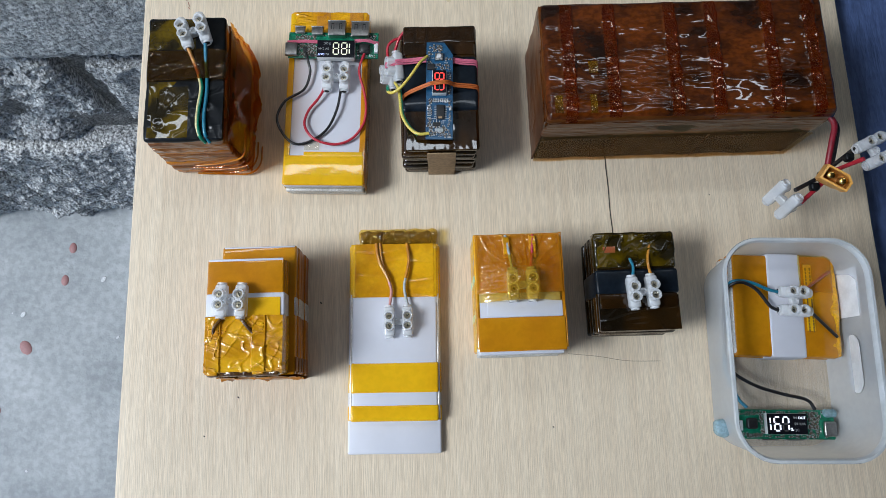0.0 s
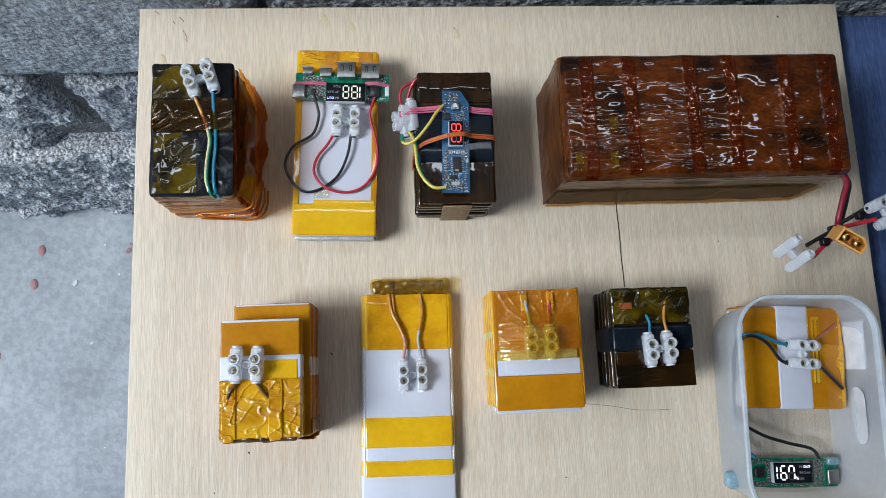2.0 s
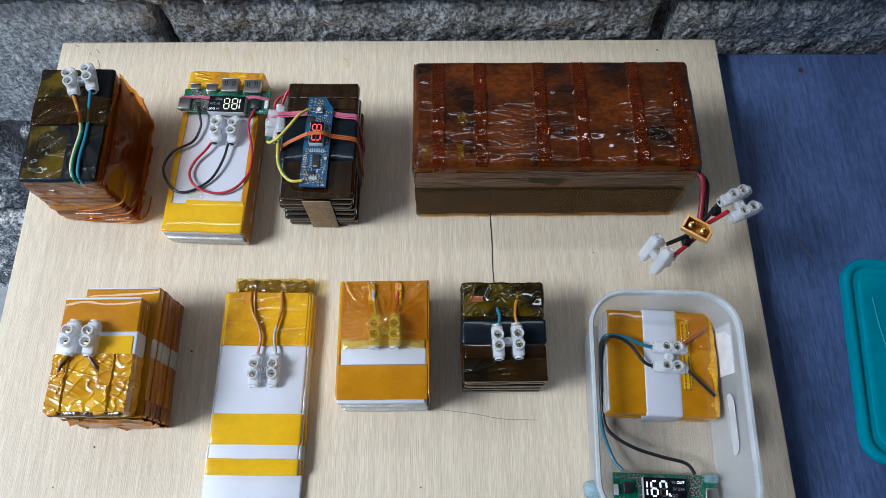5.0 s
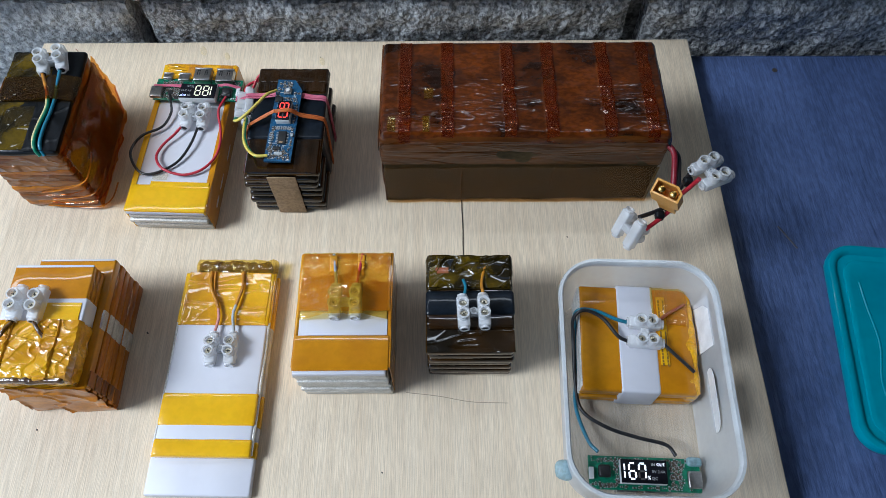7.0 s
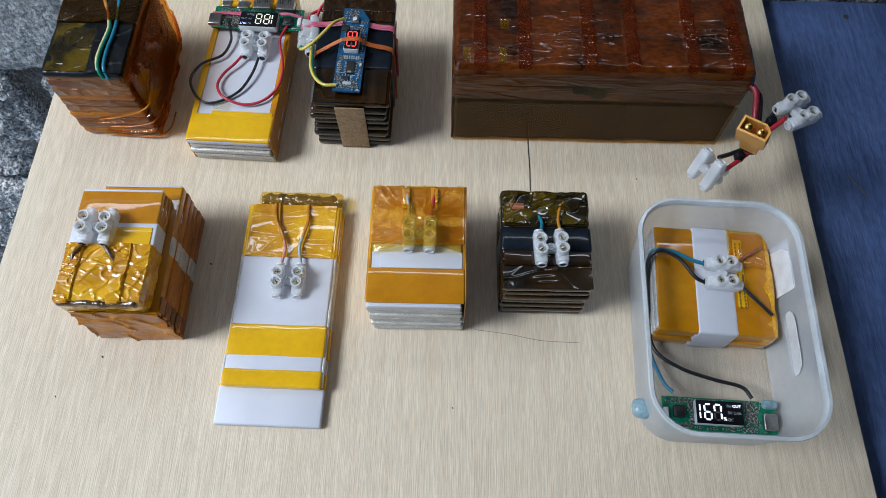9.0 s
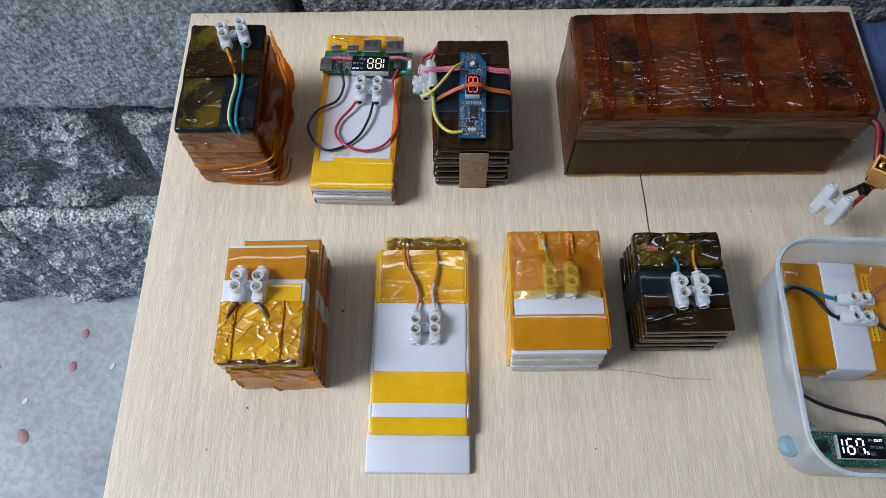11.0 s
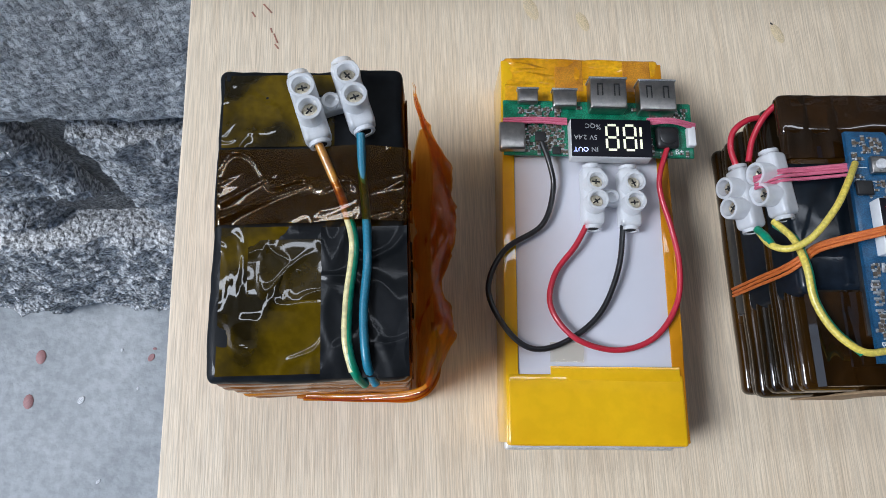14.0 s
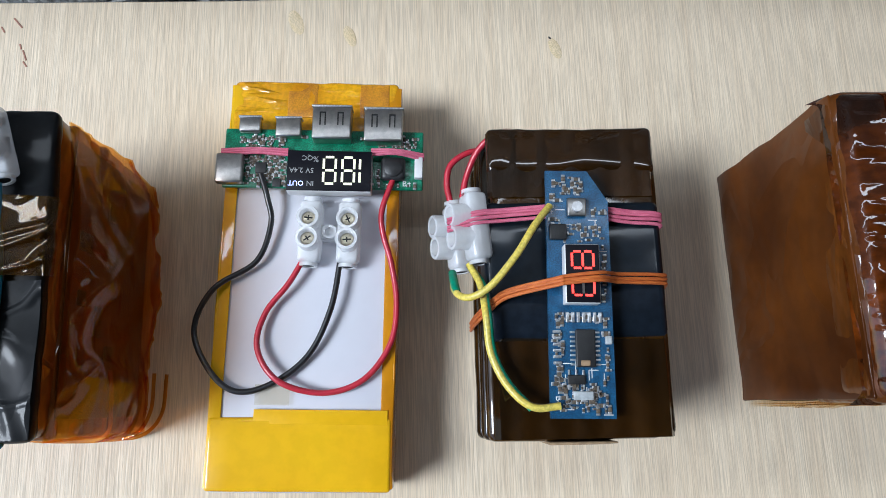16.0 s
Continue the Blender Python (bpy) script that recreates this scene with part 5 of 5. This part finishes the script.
bm = loft([(B(0.1000, 0.1500, 0.0245), 0.0560), (B(0.1055, 0.1555, 0.0275), 0.0565), (B(0.1070, 0.1570, 0.0280), 0.0590), (B(0.1060, 0.1560, 0.0275), 0.0608), (B(0.1020, 0.1520, 0.0250), 0.0608), (B(0.1000, 0.1500, 0.0245), 0.0590), (B(0.1000, 0.1500, 0.0245), 0.0560)])
part("rim", bm, MILKY_RIM, box, "thick milky rim")
part("label", rbox(0.0006, 0.036, 0.022, 0.0002, at=(0, 0, 0), turn=Euler((0, radians(8), 0)).to_matrix()), STICKER, box, "white paper label", pose(0.0472, 0.0420, 0.0245))
part("label", loft([(rounded_ring(0.020, 0.042, 0.0095, 6), 0), (rounded_ring(0.020, 0.042, 0.0095, 6), 0.0005)], True, True), STICKER, box, "long white mark", pose(0.0482, -0.0100, 0.034, 0, 83, 0))
part("glue_blob", rbox(0.012, 0.013, 0.010, 0.0048, 0.003, 0.0010, 150, 2), LATCH, box, "pale blue glue blob", pose(-0.0500, -0.0560, 0.0220))

p = thing("battery_pack", pose(0.5045, -0.3060, 0.0018, 0, 0, -3.5), "orange taped pouch cells lying in a food box", "battery pack", GROUP)
for k in range(4):
    part("pouch_cell", rbox(0.0770, 0.0765, 0.0068, 0.0024, 0.012, 0.0003, 50, k, at=(0.0006 * math.sin(k * 2), 0.0005 * math.cos(k * 3), 0.0071 * k)), ORANGE, p, "orange taped pouch cell")
for k in range(4):
    part("foil_edge", rbox(0.0030, 0.0740, 0.0056, 0.0020, at=(-0.0378, 0, 0.0071 * k + 0.0006)), FOIL_EDGE, p, "silver cell edge")
part("silver_strip", rbox(0.0270, 0.0785, 0.0284, 0.0022, 0.01, 0.0002, 50, 2, at=(0.0010, 0, 0.0003)), FOIL, p, "bare silver strip")
part("tape_patch", rbox(0.0060, 0.050, 0.0006, 0.0002, 0.004, 0.0002, 60, 5, at=(0.0185, 0.006, 0.0284)), YELLOW, p, "yellow tape strip")
for k, (w, y) in enumerate(((0.016, 0.022), (0.012, 0.0), (0.015, -0.014))):
    for j in range(2):
        bars = bmesh.new()
        for i in range(5):
            rbox(0.0011, 0.0017 if i % 2 else 0.0023, 0.0001, 0.00004, at=(0, (i - 2) * w / 6, 0), bm=bars)
        part("print_mark", bars, BROWN_PRINT, p, "brown printed marks", pose(0.0170 + 0.0032 * j, y, 0.0291))
part("tape_end", rbox(0.0090, 0.076, 0.0270, 0.0026, 0.003, 0.0012, 90, 4, at=(0.0370, 0, 0.0008)), ORANGE_CRINKLED, p, "crumpled tape end")
part("red_patch", tube([(0.012, 0.008, 0.0300), (0.0190, 0.0150, 0.0315), (0.0290, 0.0220, 0.0305), (0.0350, 0.0260, 0.0290)], 0.0012, 8), CARBON_RED, p, "red taped wire")
part("tape_cover", rbox(0.0240, 0.0280, 0.0012, 0.0005, 0.0020, 0.0010, 110, 9, at=(0.0240, 0.0240, 0.0285)), AMBER_FILM, p, "amber film over the red wire")
terminal_block(p, pose(0.0050, 0.0020, 0.0290, 0, 0, -92))
wire(p, ((-0.0070, 0.0090, 0.0330), (-0.0150, 0.0105, 0.0340), (-0.0270, 0.0150, 0.0350), (-0.0380, 0.0160, 0.0350), (-0.0420, 0.0140, 0.0300), (-0.0400, 0.0080, 0.0180), (-0.0390, -0.02, 0.012), (-0.0400, -0.045, 0.010), (-0.0330, -0.0680, 0.0120), (-0.0270, -0.0760, 0.0140)), WIRE_BLUE, 0.0013)
wire(p, ((-0.0070, -0.0050, 0.0330), (-0.0140, -0.0020, 0.0345), (-0.0240, 0.0100, 0.0355), (-0.0360, 0.0150, 0.0360), (-0.0430, 0.0110, 0.0300), (-0.0415, 0.0, 0.0180), (-0.0400, -0.03, 0.012), (-0.0360, -0.0480, 0.0110), (-0.0200, -0.0590, 0.0120), (0.0, -0.0650, 0.0130), (0.0180, -0.0690, 0.0140), (0.0240, -0.0760, 0.0140)), WIRE_BLACK, 0.0013)
wire(p, ((0.0170, -0.0050, 0.0320), (0.0230, -0.0110, 0.0320), (0.0370, -0.0230, 0.0290)), WIRE_BLACK, 0.0012)

p = thing("charger_board", pose(0.5030, -0.3935, 0.0020, 0, 0, -2.5), "green charger board with a lit percent display in a food box", "circuit board")
part("holder", rbox(0.064, 0.020, 0.0068, 0.0020, 0.004, 0.0008, 70, 3), mat("clear glue", (0.75, 0.75, 0.75), rough=0.2, coat=0.6, clear=0.5, tint=(0.95, 0.95, 0.95)), p, "clear glue pad")
pcb = part("circuit_board", rbox(0.0730, 0.0215, 0.0016, 0.0005, at=(0, 0, 0.0070)), GREEN_PCB, p, "green circuit board")
PZ = 0.0086
b1, b2 = small_parts(0.072, 0.021, 230, 21, ((-0.016, -0.0075, 0.016, 0.008), (-0.034, -0.006, -0.020, 0.006), (0.026, -0.008, 0.037, 0.006)))
for nm, q, mt in (("tiny_component", b1, CAPS), ("solder", b2, TIN)):
    tagged(part(nm, q, mt, pcb, "", pose(0, 0, PZ)), kind="stuff")
part("inductor", rbox(0.0080, 0.0080, 0.0040, 0.0015), CHIP, pcb, "black inductor", pose(-0.0265, 0.0005, PZ))
part("switch", rbox(0.0030, 0.0075, 0.003, 0.0004), WHITE_PLASTIC, pcb, "small white switch", pose(-0.0350, -0.0010, PZ))
part("usb_port", rbox(0.0092, 0.0110, 0.0036, 0.0012), STEEL, pcb, "steel socket", pose(0.0318, -0.0030, PZ))
for x, w in ((-0.012, 0.014), (0.0065, 0.014)):
    part("usb_port", rbox(w, 0.0080, 0.0055, 0.0006), STEEL, pcb, "steel socket", pose(x, -0.0078, PZ - 0.0074))
part("glue_blob", rbox(0.010, 0.006, 0.005, 0.0024, 0.002, 0.0006, 150, 5), LATCH, p, "pale blue glue blob", pose(0.0325, 0.0085, 0.0080))
disp = part("display", rbox(0.0300, 0.0152, 0.0050, 0.0004), WHITE_PLASTIC, p, "white display housing", pose(-0.0015, 0.0005, PZ))
part("display_face", rbox(0.0298, 0.0149, 0.0005, 0.0002), DISPLAY, disp, "black display face", pose(0, 0, 0.0049))
F = pose(0, 0, 0.0056)
digit(disp, "i", 0.0042, 0.0098, F @ pose(-0.0148, 0, 0), LIT_WHITE)
digit(disp, "6", 0.0042, 0.0098, F @ pose(-0.0076, 0, 0), LIT_WHITE, None, 0.19)
digit(disp, "7", 0.0042, 0.0098, F @ pose(-0.0012, 0, 0), LIT_WHITE, DIM, 0.19)
text(disp, "percent_mark", "%", 0.0032, F @ pose(0.0030, -0.0040, 0), LIT_WHITE)
for words, x, y, mt in (("IN", 0.0060, 0.0044, GREY_PRINT), ("OUT", 0.0110, 0.0044, LIT_WHITE), ("5V", 0.0065, 0.0, GREY_PRINT), ("2.4A", 0.0112, 0.0, GREY_PRINT), ("QC", 0.0065, -0.0044, GREY_PRINT)):
    text(disp, "display_word", words, 0.0026, F @ pose(x, y, 0), mt)

# ---- blocks of the wall and spots on the floor ----
rnd = random.Random(9)
for x0, x1, z0, z1, rough, chip, mt, fwd in (
        (-0.80, -0.362, -0.163, 0.033, 0.0008, 0.0, BLOCK_SMOOTH, 0.004), (-0.350, 0.086, -0.163, 0.033, 0.0008, 0.0, BLOCK_SMOOTH, 0.004), (0.100, 0.542, -0.163, 0.033, 0.0020, 0.0, BLOCK, 0.002), (0.560, 1.000, -0.163, 0.033, 0.0020, 0.0, BLOCK, 0.002),
        (-0.62, -0.182, -0.395, -0.180, 0.0050, 0.05, BLOCK_ROUGH, 0.006), (-0.142, 0.30, -0.395, -0.180, 0.0028, 0.01, BLOCK, -0.004), (-1.05, -0.64, -0.395, -0.180, 0.004, 0.03, BLOCK_ROUGH, 0.004),
        (-1.05, -0.42, -0.735, -0.402, 0.0045, 0.03, BLOCK_ROUGH, -0.012), (-0.414, 0.05, -0.735, -0.402, 0.0040, 0.02, BLOCK_ROUGH, -0.014),
        (-0.58, -0.14, 0.045, 0.240, 0.0030, 0.02, BLOCK_ROUGH, -0.002), (-0.128, 0.31, 0.046, 0.240, 0.0040, 0.03, BLOCK_ROUGH, -0.005), (0.325, 0.76, 0.046, 0.240, 0.0030, 0.01, BLOCK_ROUGH, -0.003), (0.775, 1.2, 0.046, 0.240, 0.003, 0.01, BLOCK, 0.0)):
    part("block", rough_block(x1 - x0, z1 - z0, 0.05, rnd.uniform(0, 9), rough, chip), mt, wall_north, "", pose(x0, 0.008 + fwd, z0))
for x, y, s, mt in ((-0.42, -0.07, 0.010, SPOT), (-0.27, -0.075, 0.006, SPOT), (-0.43, -0.13, 0.010, SPOT), (-0.49, -0.25, 0.014, SPOT), (-0.53, -0.36, 0.009, SPOT), (-0.36, -0.13, 0.006, PALE), (-0.50, -0.19, 0.006, PALE), (-0.56, -0.42, 0.014, PALE), (-0.62, -0.35, 0.012, PALE), (-0.66, -0.3, 0.006, PALE)):
    part("paint_spot", revolve([(s, 0), (s * 0.9, 0.0006), (0, 0.0009)], 12), mt, floor, "dried paint spot", pose(x, y, FLOOR_Z + 0.0005, 0, 0, s * 9000) @ Matrix.Diagonal((1, 0.7, 1, 1)))
rnd = random.Random(17)
for k in range(22):
    size = rnd.uniform(0.0015, 0.0045)
    part("paint_spot", revolve([(size, 0), (size * 0.9, 0.0005), (0, 0.0007)], 9), PALE if k % 3 else SPOT, floor, "small dried paint speck", pose(rnd.uniform(-0.75, -0.15), rnd.uniform(-0.62, -0.04), FLOOR_Z + 0.0004, 0, 0, 40 * k) @ Matrix.Diagonal((1, rnd.uniform(0.5, 0.9), 1, 1)))
